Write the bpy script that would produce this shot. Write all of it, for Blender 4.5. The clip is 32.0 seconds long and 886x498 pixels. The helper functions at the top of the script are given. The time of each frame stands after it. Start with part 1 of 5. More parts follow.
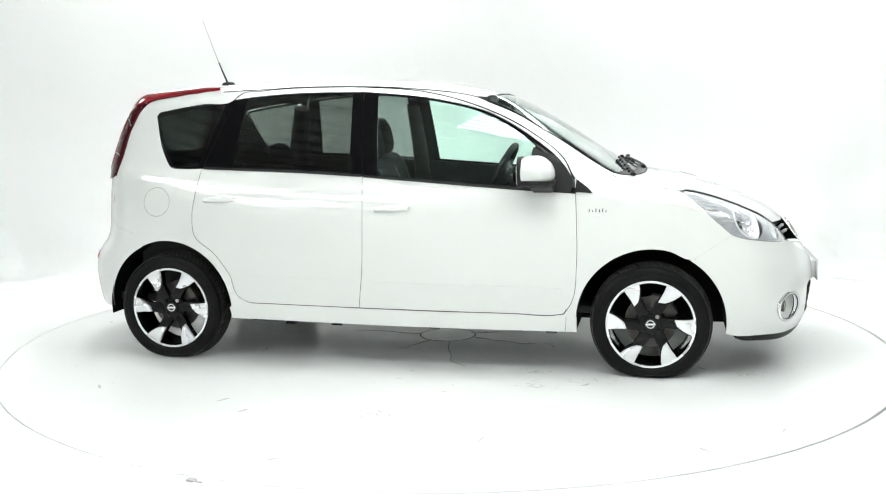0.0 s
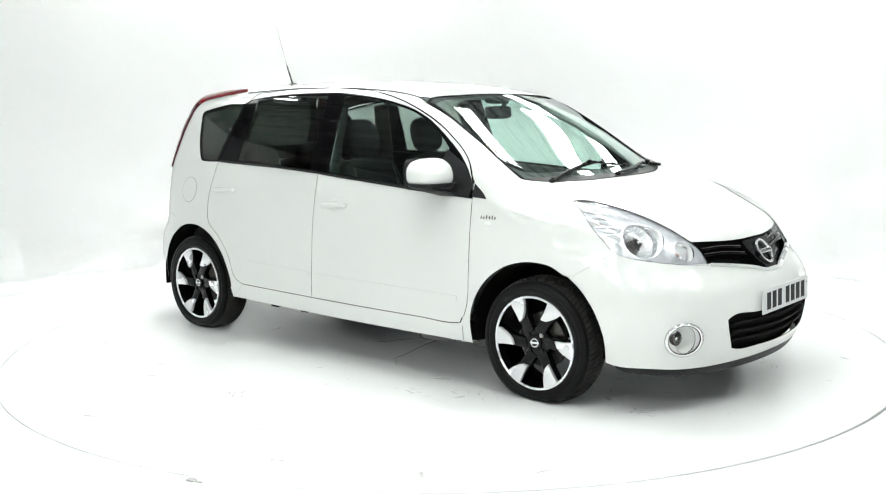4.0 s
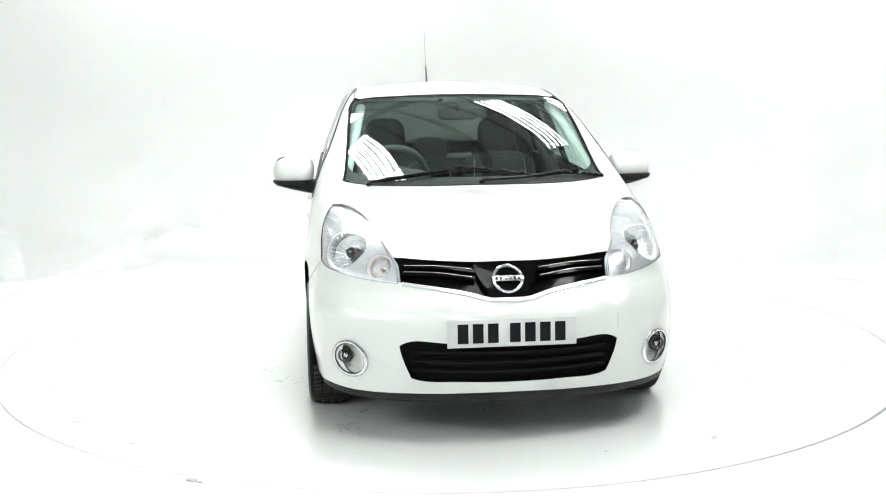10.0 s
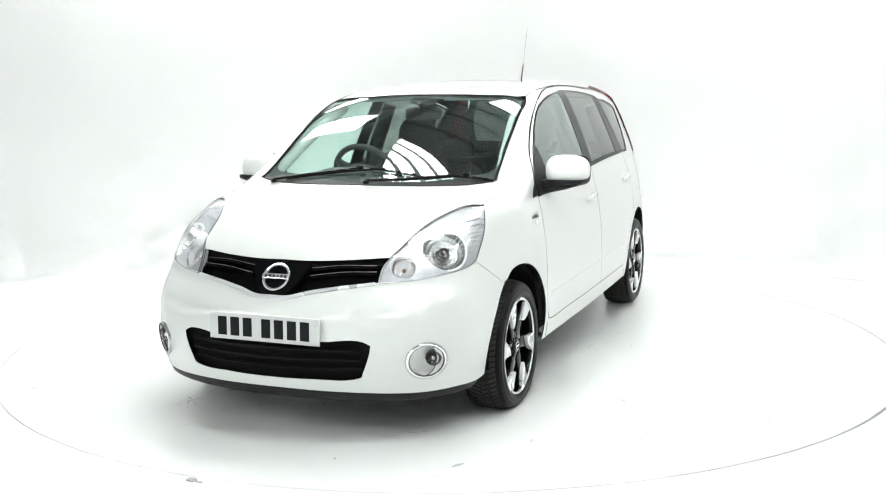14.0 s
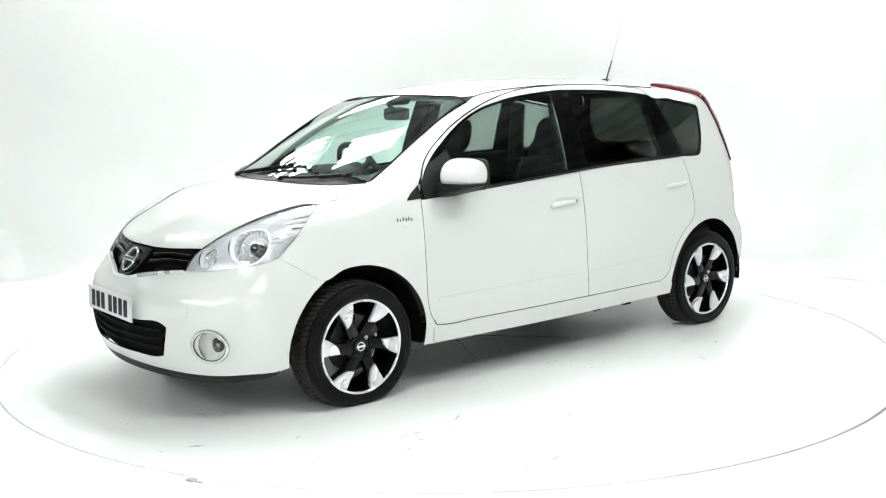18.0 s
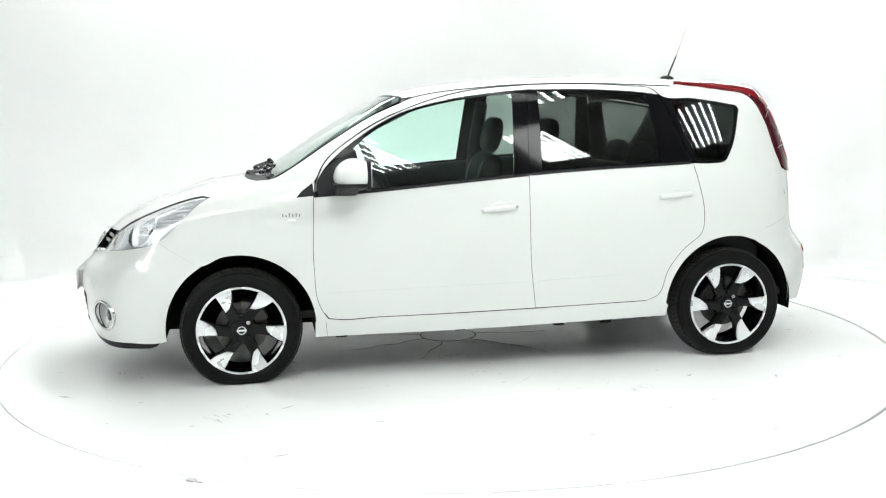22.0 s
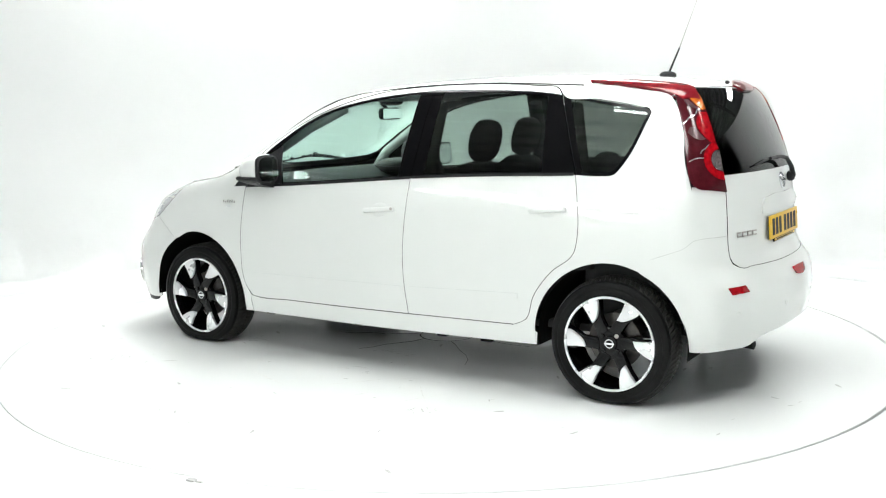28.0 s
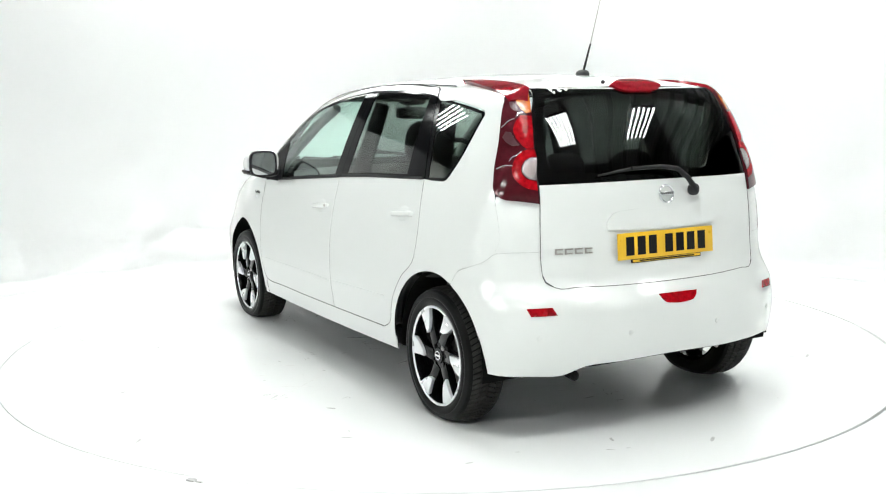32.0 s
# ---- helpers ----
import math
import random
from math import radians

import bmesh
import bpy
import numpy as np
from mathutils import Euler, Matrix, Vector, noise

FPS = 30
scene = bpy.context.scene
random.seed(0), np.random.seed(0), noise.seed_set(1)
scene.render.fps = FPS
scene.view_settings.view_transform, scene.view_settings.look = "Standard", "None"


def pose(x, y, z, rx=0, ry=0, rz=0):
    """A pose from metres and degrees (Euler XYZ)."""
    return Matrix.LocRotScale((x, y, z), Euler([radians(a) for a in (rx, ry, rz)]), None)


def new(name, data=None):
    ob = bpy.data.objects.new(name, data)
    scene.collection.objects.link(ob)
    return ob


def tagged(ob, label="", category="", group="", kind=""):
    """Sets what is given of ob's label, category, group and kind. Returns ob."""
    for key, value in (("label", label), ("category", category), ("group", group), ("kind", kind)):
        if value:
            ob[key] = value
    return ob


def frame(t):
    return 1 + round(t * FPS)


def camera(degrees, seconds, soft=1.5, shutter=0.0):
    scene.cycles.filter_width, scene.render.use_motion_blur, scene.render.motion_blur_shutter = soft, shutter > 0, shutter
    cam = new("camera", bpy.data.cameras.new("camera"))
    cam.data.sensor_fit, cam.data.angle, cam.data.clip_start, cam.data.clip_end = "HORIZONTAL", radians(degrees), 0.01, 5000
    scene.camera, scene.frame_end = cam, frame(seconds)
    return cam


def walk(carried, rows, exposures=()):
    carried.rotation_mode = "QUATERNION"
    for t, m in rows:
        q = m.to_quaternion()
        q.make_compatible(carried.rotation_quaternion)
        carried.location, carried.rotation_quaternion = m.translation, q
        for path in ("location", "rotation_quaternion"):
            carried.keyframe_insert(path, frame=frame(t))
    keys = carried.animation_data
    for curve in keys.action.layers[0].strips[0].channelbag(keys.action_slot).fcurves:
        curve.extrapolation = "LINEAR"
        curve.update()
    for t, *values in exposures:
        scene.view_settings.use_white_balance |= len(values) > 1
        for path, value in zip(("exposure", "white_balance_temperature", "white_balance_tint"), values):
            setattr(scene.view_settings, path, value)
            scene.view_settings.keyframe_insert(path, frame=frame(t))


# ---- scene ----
# ---- camera: it stands still on a tripod while the turntable turns ----
cam = camera(47.17, 32.0, soft=1.15)
EYE = Matrix.Translation((0, -5.988, 1.387)) @ pose(0, 0, 0, 0, 0, 0.22) @ pose(0, 0, 0, 90 - 8.215, 0, 0) @ pose(0, 0, 0, 0, 0, -0.76)
walk(cam, [(0.0, EYE), (32.0, EYE)], exposures=[(0.0, 0.0), (32.0, 0.0)])

TURN_START, TURN_RATE = -12.043, -7.1482      # degrees, degrees a second
CAR = Vector((-0.0966, 0.025, 0.0))           # the car's middle on the turntable
TABLE_R = 2.51

# ---- world and lamps ----
world = bpy.data.worlds.new("studio_dark")
scene.world = world
world.use_nodes = True
world.node_tree.nodes["Background"].inputs["Color"].default_value = (0.5, 0.55, 0.6, 1)
world.node_tree.nodes["Background"].inputs["Strength"].default_value = 0.02
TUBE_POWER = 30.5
# light banks, all 48 degrees off the camera's axis; those after the tenth are added fill, unseen
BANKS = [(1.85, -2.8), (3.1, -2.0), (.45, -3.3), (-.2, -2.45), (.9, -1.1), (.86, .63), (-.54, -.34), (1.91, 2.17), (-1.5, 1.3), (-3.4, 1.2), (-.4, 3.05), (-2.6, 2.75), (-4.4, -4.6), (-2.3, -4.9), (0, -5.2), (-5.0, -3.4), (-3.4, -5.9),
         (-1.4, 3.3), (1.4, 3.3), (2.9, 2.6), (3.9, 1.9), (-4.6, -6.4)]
FILL_BANKS = [(-4.7, -4.3), (-4.7, -5.8)]      # added unseen fill along the left-hand wall
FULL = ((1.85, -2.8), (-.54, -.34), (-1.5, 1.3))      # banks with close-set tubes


# ---- materials ----
def mat(name, color, rough=0.5, metal=0.0, coat=0.0, vary=0.06, scale=6.0, bump=0.0, bump_scale=60.0, spec=0.5, rough_vary=0.2):
    """A procedural material: colour varied at two scales, roughness varied, fine relief."""
    m = bpy.data.materials.new(name)
    m.use_nodes = True
    nt = m.node_tree
    b = nt.nodes["Principled BSDF"]
    n, l = nt.nodes.new, nt.links.new
    co = n("ShaderNodeTexCoord")
    big, fine = n("ShaderNodeTexNoise"), n("ShaderNodeTexNoise")
    big.inputs["Scale"].default_value, fine.inputs["Scale"].default_value = scale, bump_scale
    big.inputs["Detail"].default_value = 5
    l(co.outputs["Object"], big.inputs["Vector"]), l(co.outputs["Object"], fine.inputs["Vector"])
    add = n("ShaderNodeMix")
    add.data_type = "FLOAT"
    add.inputs[0].default_value = 0.35
    l(big.outputs["Fac"], add.inputs[2]), l(fine.outputs["Fac"], add.inputs[3])
    ramp = n("ShaderNodeMapRange")
    ramp.inputs["From Min"].default_value, ramp.inputs["From Max"].default_value = 0.3, 0.7
    ramp.inputs["To Min"].default_value, ramp.inputs["To Max"].default_value = 1 - vary, 1 + vary
    l(add.outputs[0], ramp.inputs["Value"])
    mul = n("ShaderNodeVectorMath")
    mul.operation = "SCALE"
    mul.inputs[0].default_value = color
    l(ramp.outputs[0], mul.inputs["Scale"])
    l(mul.outputs[0], b.inputs["Base Color"])
    rr = n("ShaderNodeMapRange")
    rr.inputs["To Min"].default_value, rr.inputs["To Max"].default_value = max(rough * (1 - rough_vary), 0.0), min(rough * (1 + rough_vary), 1.0)
    l(big.outputs["Fac"], rr.inputs["Value"]), l(rr.outputs[0], b.inputs["Roughness"])
    b.inputs["Metallic"].default_value = metal
    b.inputs["Specular IOR Level"].default_value = spec
    b.inputs["Coat Weight"].default_value = coat
    b.inputs["Coat Roughness"].default_value = 0.04
    if bump:
        bp = n("ShaderNodeBump")
        bp.inputs["Strength"].default_value, bp.inputs["Distance"].default_value = bump, 0.002
        l(fine.outputs["Fac"], bp.inputs["Height"]), l(bp.outputs["Normal"], b.inputs["Normal"])
    return m


def glass(name, color, rough=0.0):
    m = bpy.data.materials.new(name)
    m.use_nodes = True
    b = m.node_tree.nodes["Principled BSDF"]
    b.inputs["Base Color"].default_value = (*color, 1)
    b.inputs["Roughness"].default_value = rough
    b.inputs["IOR"].default_value = 1.45
    b.inputs["Transmission Weight"].default_value = 1.0
    return m


def glow(name, color, power):
    m = bpy.data.materials.new(name)
    m.use_nodes = True
    b = m.node_tree.nodes["Principled BSDF"]
    b.inputs["Base Color"].default_value = (0.9, 0.9, 0.9, 1)
    b.inputs["Emission Color"].default_value = (*color, 1)
    b.inputs["Emission Strength"].default_value = power
    return m


PAINT = mat("white_car_paint", (0.69, 0.705, 0.69), 0.30, coat=1.0, vary=0.003, scale=2.0, bump_scale=300, rough_vary=0.0)
BLACK_GLOSS = mat("gloss_black_trim", (0.004, 0.004, 0.0045), 0.08, vary=0.1, spec=0.09)
BLACK_MATT = mat("grained_black_plastic", (0.011, 0.011, 0.012), 0.5, vary=0.15, bump=0.25, bump_scale=900, spec=0.25)
RUBBER = mat("tyre_rubber", (0.006, 0.006, 0.006), 0.38, vary=0.2, scale=9, bump=0.15, bump_scale=400, spec=0.11)
CHROME = mat("chrome", (0.78, 0.79, 0.8), 0.07, metal=1.0, vary=0.03)
ALLOY = mat("machined_alloy", (0.80, 0.81, 0.82), 0.28, metal=0.55, vary=0.04, bump=0.05, bump_scale=700)
RIM_BLACK = mat("black_painted_alloy", (0.003, 0.003, 0.0035), 0.10, vary=0.1, spec=0.22)
STEEL = mat("worn_steel", (0.42, 0.40, 0.38), 0.38, metal=1.0, vary=0.15, scale=30)
CABIN = mat("dark_cabin_plastic", (0.012, 0.013, 0.0135), 0.6, vary=0.12, bump=0.3, bump_scale=700)
CLOTH = mat("dark_seat_cloth", (0.008, 0.008, 0.009), 0.9, vary=0.2, scale=40, bump=0.4, bump_scale=500)
PIPING = mat("grey_seat_piping", (0.16, 0.165, 0.17), 0.8, vary=0.1)
LINER = mat("pale_grey_headliner", (0.34, 0.36, 0.35), 0.9, vary=0.05, bump=0.3, bump_scale=500)
UNDER = mat("underbody_black", (0.007, 0.007, 0.007), 0.85, vary=0.3, scale=12, spec=0.12)
GLASS_F = glass("green_tinted_glass", (0.83, 0.997, 0.935))
GLASS_P = glass("privacy_glass", (0.34, 0.38, 0.355))
GLASS_B = glass("dark_rear_glass", (0.09, 0.10, 0.095))
LENS = glass("clear_lens", (0.97, 0.98, 0.98))
# black for the rubber seals, and for shade painted into the panel gaps
SEAL_SHADE = mat("black_seal_and_gap_shade", (0.01, 0.01, 0.01), 0.9, vary=0.1, spec=0.1)
RED = mat("red_lamp_plastic", (0.055, 0.006, 0.010), 0.10, coat=0.25, spec=0.2, vary=0.3, scale=16)
FACET = mat("faceted_clear_lens", (0.42, 0.36, 0.36), 0.16, metal=0.8, vary=0.5, scale=70, bump=0.9, bump_scale=160)
MAUVE = mat("mauve_lamp_recess", (0.052, 0.009, 0.014), 0.32, metal=0.15, coat=0.2, vary=0.2)
RED_BRIGHT = mat("bright_red_reflector", (0.29, 0.003, 0.007), 0.14, coat=0.08, vary=0.45, scale=45, spec=0.12)
RED_MID = mat("deep_red_lamp_plastic", (0.18, 0.004, 0.009), 0.10, coat=0.3, spec=0.3, vary=0.25, scale=30)
AMBER = mat("amber_lens", (0.46, 0.10, 0.006), 0.15, coat=1.0, vary=0.45, scale=55, bump=0.5, bump_scale=200)
AMBER_PALE = mat("pale_amber_bulb", (0.50, 0.27, 0.16), 0.2, metal=0.4, coat=1.0, vary=0.1)
PLATE_W = mat("white_reflective_plate", (0.60, 0.61, 0.61), 0.4, vary=0.02)
PLATE_Y = mat("yellow_reflective_plate", (0.72, 0.43, 0.02), 0.4, vary=0.03)
INK = mat("black_plate_print", (0.008, 0.008, 0.010), 0.45, vary=0.05, spec=0.12)
WIPER = mat("black_wiper_plastic", (0.004, 0.004, 0.004), 0.35, vary=0.1, spec=0.15)
TREAD = mat("dusty_tread_rubber", (0.032, 0.032, 0.030), 0.8, vary=0.3, scale=25, bump=0.3, bump_scale=300, spec=0.2)
SEAM = mat("pale_grey_seam", (0.36, 0.36, 0.355), 0.8, vary=0.1, spec=0.1)
LAMP_CUP = mat("bright_reflector_bowl", (0.86, 0.87, 0.89), 0.24, metal=1.0, vary=0.05, scale=30)
LAMP_RING = mat("white_lamp_ring", (0.80, 0.81, 0.82), 0.25, metal=0.25, vary=0.02, coat=0.5)
BADGE = mat("bright_silver_trim", (0.72, 0.73, 0.74), 0.2, metal=0.9, vary=0.03)
DISC = mat("dark_brake_iron", (0.10, 0.095, 0.09), 0.5, metal=1.0, vary=0.2, scale=30)
LAMP_GREY = mat("silver_lamp_housing", (0.64, 0.65, 0.69), 0.22, metal=0.6, vary=0.14, scale=25)


# ---- mesh helpers ----
def part(name, bm, material, parent, label="", smooth=True):
    """Links a bmesh as one mesh object under a thing or a part."""
    me = bpy.data.meshes.new(name)
    bm.to_mesh(me)
    bm.free()
    me.materials.append(material)
    if smooth:
        me.shade_smooth()
        me.set_sharp_from_angle(angle=radians(38))
    ob = new(name, me)
    ob.parent = parent
    return tagged(ob, label)


def thing(name, label, category, group="", kind=""):
    return tagged(new(name), label, category, group, kind)


def box(bm, x0, x1, y0, y1, z0, z1, bevel=0.0, seg=2, m=None):
    """A box with rounded edges."""
    t = bmesh.new()
    bmesh.ops.create_cube(t, size=1, matrix=Matrix.LocRotScale(((x0 + x1) / 2, (y0 + y1) / 2, (z0 + z1) / 2), None, (x1 - x0, y1 - y0, z1 - z0)))
    if bevel:
        bmesh.ops.bevel(t, geom=t.edges[:], offset=bevel, segments=seg, profile=0.5, affect="EDGES")
    if m is not None:
        bmesh.ops.transform(t, matrix=m, verts=t.verts)
    me = bpy.data.meshes.new("tmp")
    t.to_mesh(me)
    t.free()
    bm.from_mesh(me)
    bpy.data.meshes.remove(me)
    return bm


def lathe(bm, profile, m, n=48, closed=False):
    """Turns a profile of (radius, height) round the local z axis."""
    rings = []
    for r, h in profile:
        rings.append([bm.verts.new(m @ Vector((r * math.cos(2 * math.pi * i / n), r * math.sin(2 * math.pi * i / n), h))) for i in range(n)])
    pairs = list(zip(rings, rings[1:])) + ([(rings[-1], rings[0])] if closed else [])
    for a, b in pairs:
        for i in range(n):
            bm.faces.new((a[i], a[(i + 1) % n], b[(i + 1) % n], b[i]))
    return bm


def disc(bm, r, h, m, n=48):
    v = [bm.verts.new(m @ Vector((r * math.cos(2 * math.pi * i / n), r * math.sin(2 * math.pi * i / n), h))) for i in range(n)]
    bm.faces.new(v)
    return bm


def pipe(bm, pts, r, n=10, r2=None, cap=True):
    """A tube along points, with a radius that may taper to r2."""
    pts = [Vector(p) for p in pts]
    rings = []
    side = None
    for i, p in enumerate(pts):
        d = (pts[min(i + 1, len(pts) - 1)] - pts[max(i - 1, 0)]).normalized()
        if side is None:
            side = d.orthogonal().normalized()
        side = (side - d * side.dot(d)).normalized()
        up = d.cross(side)
        rad = r if r2 is None else r + (r2 - r) * i / (len(pts) - 1)
        rings.append([bm.verts.new(p + (side * math.cos(2 * math.pi * k / n) + up * math.sin(2 * math.pi * k / n)) * rad) for k in range(n)])
    for a, b in zip(rings, rings[1:]):
        for k in range(n):
            bm.faces.new((a[k], a[(k + 1) % n], b[(k + 1) % n], b[k]))
    if cap:
        bm.faces.new(rings[0][::-1]), bm.faces.new(rings[-1])
    return bm


def plate(bm, outline, h0, h1, m, bevel=0.0):
    """A flat shape of (u, v) points, thick from h0 to h1, in the frame m."""
    t = bmesh.new()
    a = [t.verts.new((u, v, h0)) for u, v in outline]
    b = [t.verts.new((u, v, h1)) for u, v in outline]
    t.faces.new(a[::-1]), t.faces.new(b)
    k = len(a)
    for i in range(k):
        t.faces.new((a[i], a[(i + 1) % k], b[(i + 1) % k], b[i]))
    bmesh.ops.recalc_face_normals(t, faces=t.faces)
    if bevel:
        top = [e for e in t.edges if all(abs(v.co.z - h1) < 1e-6 for v in e.verts)]
        bmesh.ops.bevel(t, geom=top, offset=bevel, segments=2, profile=0.5, affect="EDGES")
    bmesh.ops.transform(t, matrix=m, verts=t.verts)
    me = bpy.data.meshes.new("tmp")
    t.to_mesh(me)
    t.free()
    bm.from_mesh(me)
    bpy.data.meshes.remove(me)
    return bm


# ---- the car's outer skin, as a smooth field ----
def curve1(xs, ys):
    """A smooth curve through the knots, with no overshoot."""
    xs, ys = np.array(xs, float), np.array(ys, float)
    h = np.diff(xs); s = np.diff(ys) / h
    m = np.zeros(len(xs)); m[0], m[-1] = s[0], s[-1]
    for i in range(1, len(xs) - 1):
        if s[i - 1] * s[i] > 0:
            w1, w2 = 2 * h[i] + h[i - 1], h[i] + 2 * h[i - 1]
            m[i] = (w1 + w2) / (w1 / s[i - 1] + w2 / s[i])
    def f(x):
        x = np.asarray(x, float); c = np.clip(x, xs[0], xs[-1])
        i = np.clip(np.searchsorted(xs, c) - 1, 0, len(xs) - 2)
        t = (c - xs[i]) / h[i]
        a = ((1 + 2*t)*(1-t)**2)*ys[i] + t*(1-t)**2*h[i]*m[i] + t*t*(3-2*t)*ys[i+1] + t*t*(t-1)*h[i]*m[i+1]
        return a + np.where(x < xs[0], (x-xs[0])*m[0], 0) + np.where(x > xs[-1], (x-xs[-1])*m[-1], 0)
    return f
def soft(f, lo, hi, sigma):
    """The curve f, rounded over sigma metres, so that reflections run smoothly along it."""
    step = 0.002
    k = np.exp(-0.5 * (np.arange(-int(3 * sigma / step), int(3 * sigma / step) + 1) * step / sigma) ** 2)
    pad = (len(k) // 2) * step
    x = np.arange(lo - pad, hi + pad + step, step)
    y = np.convolve(f(x), k / k.sum(), "valid")
    x = x[len(k) // 2:len(x) - len(k) // 2]
    return lambda v: np.interp(v, x, y)
def smax(a, b, k):
    h = np.maximum(k - np.abs(a - b), 0)
    return np.maximum(a, b) + h * h / (4 * k)
top_line = soft(curve1([-1.75,-1.6,-1.3,-1.0,-.6,-.2,.1,.3,.46,.8,1.16,1.26,1.45,1.75,1.90,2.0,2.10],
                  [1.445,1.470,1.505,1.522,1.530,1.522,1.502,1.473,1.432,1.246,1.026,.993,.962,.872,.805,.745,.63]), -2.2, 2.4, .045)
crown = soft(curve1([-1.6,-.5,.4,.9,1.15,1.45,1.8,2.05],[.05,.05,.035,.035,.025,.018,.05,.08]), -2.2, 2.4, .08)
side_z = soft(curve1([.1,.2,.3,.45,.6,.75,.87,.96,1.15,1.4,1.55],[.79,.812,.832,.846,.846,.832,.810,.788,.722,.615,.54]), -.1, 1.9, .045)
side_x = soft(curve1([-2.0,-1.85,-1.65,-1.4,-1.0,0,.9,1.3,1.6,1.8,1.95,2.1],[.14,.09,.045,.014,0,0,.002,.008,.03,.065,.12,.21]), -2.5, 2.6, .08)
front_z = soft(curve1([.10,.2,.3,.42,.52,.58,.64,.72,.80],[2.06,2.11,2.145,2.16,2.152,2.118,2.06,2.02,1.98]), -.2, 1.2, .02)
rear_z = soft(curve1([.2,.3,.45,.56,.61,.65,.72,.85,1.0,1.2,1.4,1.48],[-1.90,-1.945,-1.97,-1.955,-1.92,-1.885,-1.87,-1.86,-1.842,-1.775,-1.68,-1.64]), -.1, 1.8, .02)
def body(x, y, z):
    """Signed field of the car's outer skin: negative inside."""
    y = np.abs(y)
    a, b = np.clip((x - 1.10) / .50, 0, 1), np.clip((z - .48) / .30, 0, 1)
    waist = .042 * a * a * (3 - 2 * a) * b * b * (3 - 2 * b)      # the wings draw in above the front arches
    side = y - (side_z(z) - side_x(x) - waist)
    top = z - top_line(x) + crown(x) * (y / .6) ** 2
    front = x - (front_z(z) - .36 * y**2 - .42 * y**6)
    rear = (rear_z(z) + .26 * y**2 + .35 * y**6) - x
    f = smax(side, top, .09)
    f = smax(f, front, .07)
    f = smax(f, rear, .06)
    return smax(f, .16 - z, .04)


def grad(p):
    e = 5e-3
    g = np.stack([body(*(p + e * np.eye(3)[k]).T) - body(*(p - e * np.eye(3)[k]).T) for k in range(3)], 1)
    return g / np.maximum(np.linalg.norm(g, axis=1, keepdims=True), 1e-9)


def cast(o, d, reach=1.1, steps=56):
    """Where rays from o along d first meet the skin (N x 3 arrays)."""
    s = np.linspace(0, reach, steps)
    p = o[:, None, :] + d[:, None, :] * s[None, :, None]
    f = body(p[..., 0], p[..., 1], p[..., 2])
    inside = f < 0
    found = inside.any(1)
    i = np.where(found, inside.argmax(1), f.argmin(1))
    lo, hi = s[np.maximum(i - 1, 0)], s[i]
    for _ in range(16):
        mid = (lo + hi) / 2
        q = o + d * mid[:, None]
        neg = body(q[:, 0], q[:, 1], q[:, 2]) < 0
        hi, lo = np.where(neg, mid, hi), np.where(neg, lo, mid)
    return o + d * np.where(found, hi, s[i])[:, None]


def snap(pts):
    """Moves points that lie near the skin onto it."""
    p = np.array(pts, float)
    for _ in range(4):
        p = p - grad(p) * np.clip(body(*p.T), -0.03, 0.03)[:, None] * 0.8
    return p


class Flat:
    """Looks at the skin along one direction."""
    def __init__(self, d, centre):
        self.d = np.array(d, float) / np.linalg.norm(d)
        u = np.cross([0, 0, 1.0], self.d) if abs(self.d[2]) < 0.95 else np.array([0.0, 1, 0])
        self.u = u / np.linalg.norm(u)
        self.v = np.cross(self.d, self.u)
        self.c = np.array(centre, float)

    def to(self, p):
        q = np.asarray(p, float) - self.c
        return np.stack([q @ self.u, q @ self.v], 1)

    def onto(self, ab, reach=1.1):
        o = self.c + ab[:, :1] * self.u + ab[:, 1:] * self.v - self.d * reach / 2
        return cast(o, np.broadcast_to(self.d, o.shape), reach)


class Round:
    """Looks at the skin from all round an upright axis at x = ax."""
    def __init__(self, ax, r=0.9):
        self.ax, self.r = ax, r

    def to(self, p):
        p = np.asarray(p, float)
        return np.stack([np.arctan2(p[:, 1], (p[:, 0] - self.ax)) * self.r, p[:, 2]], 1)

    def onto(self, ab, reach=1.6):
        a = ab[:, 0] / self.r
        w = np.stack([np.cos(a), np.sin(a), 0 * a], 1)
        o = np.stack([self.ax + 0 * a, 0 * a, ab[:, 1]], 1) + w * reach
        return cast(o, -w, reach, 80)


class RoundBack(Round):
    """The same, for the rear."""
    def to(self, p):
        p = np.asarray(p, float)
        return np.stack([np.arctan2(-p[:, 1], (self.ax - p[:, 0])) * self.r, p[:, 2]], 1)

    def onto(self, ab, reach=1.6):
        a = ab[:, 0] / self.r
        w = np.stack([-np.cos(a), -np.sin(a), 0 * a], 1)
        o = np.stack([self.ax + 0 * a, 0 * a, ab[:, 1]], 1) + w * reach
        return cast(o, -w, reach, 80)


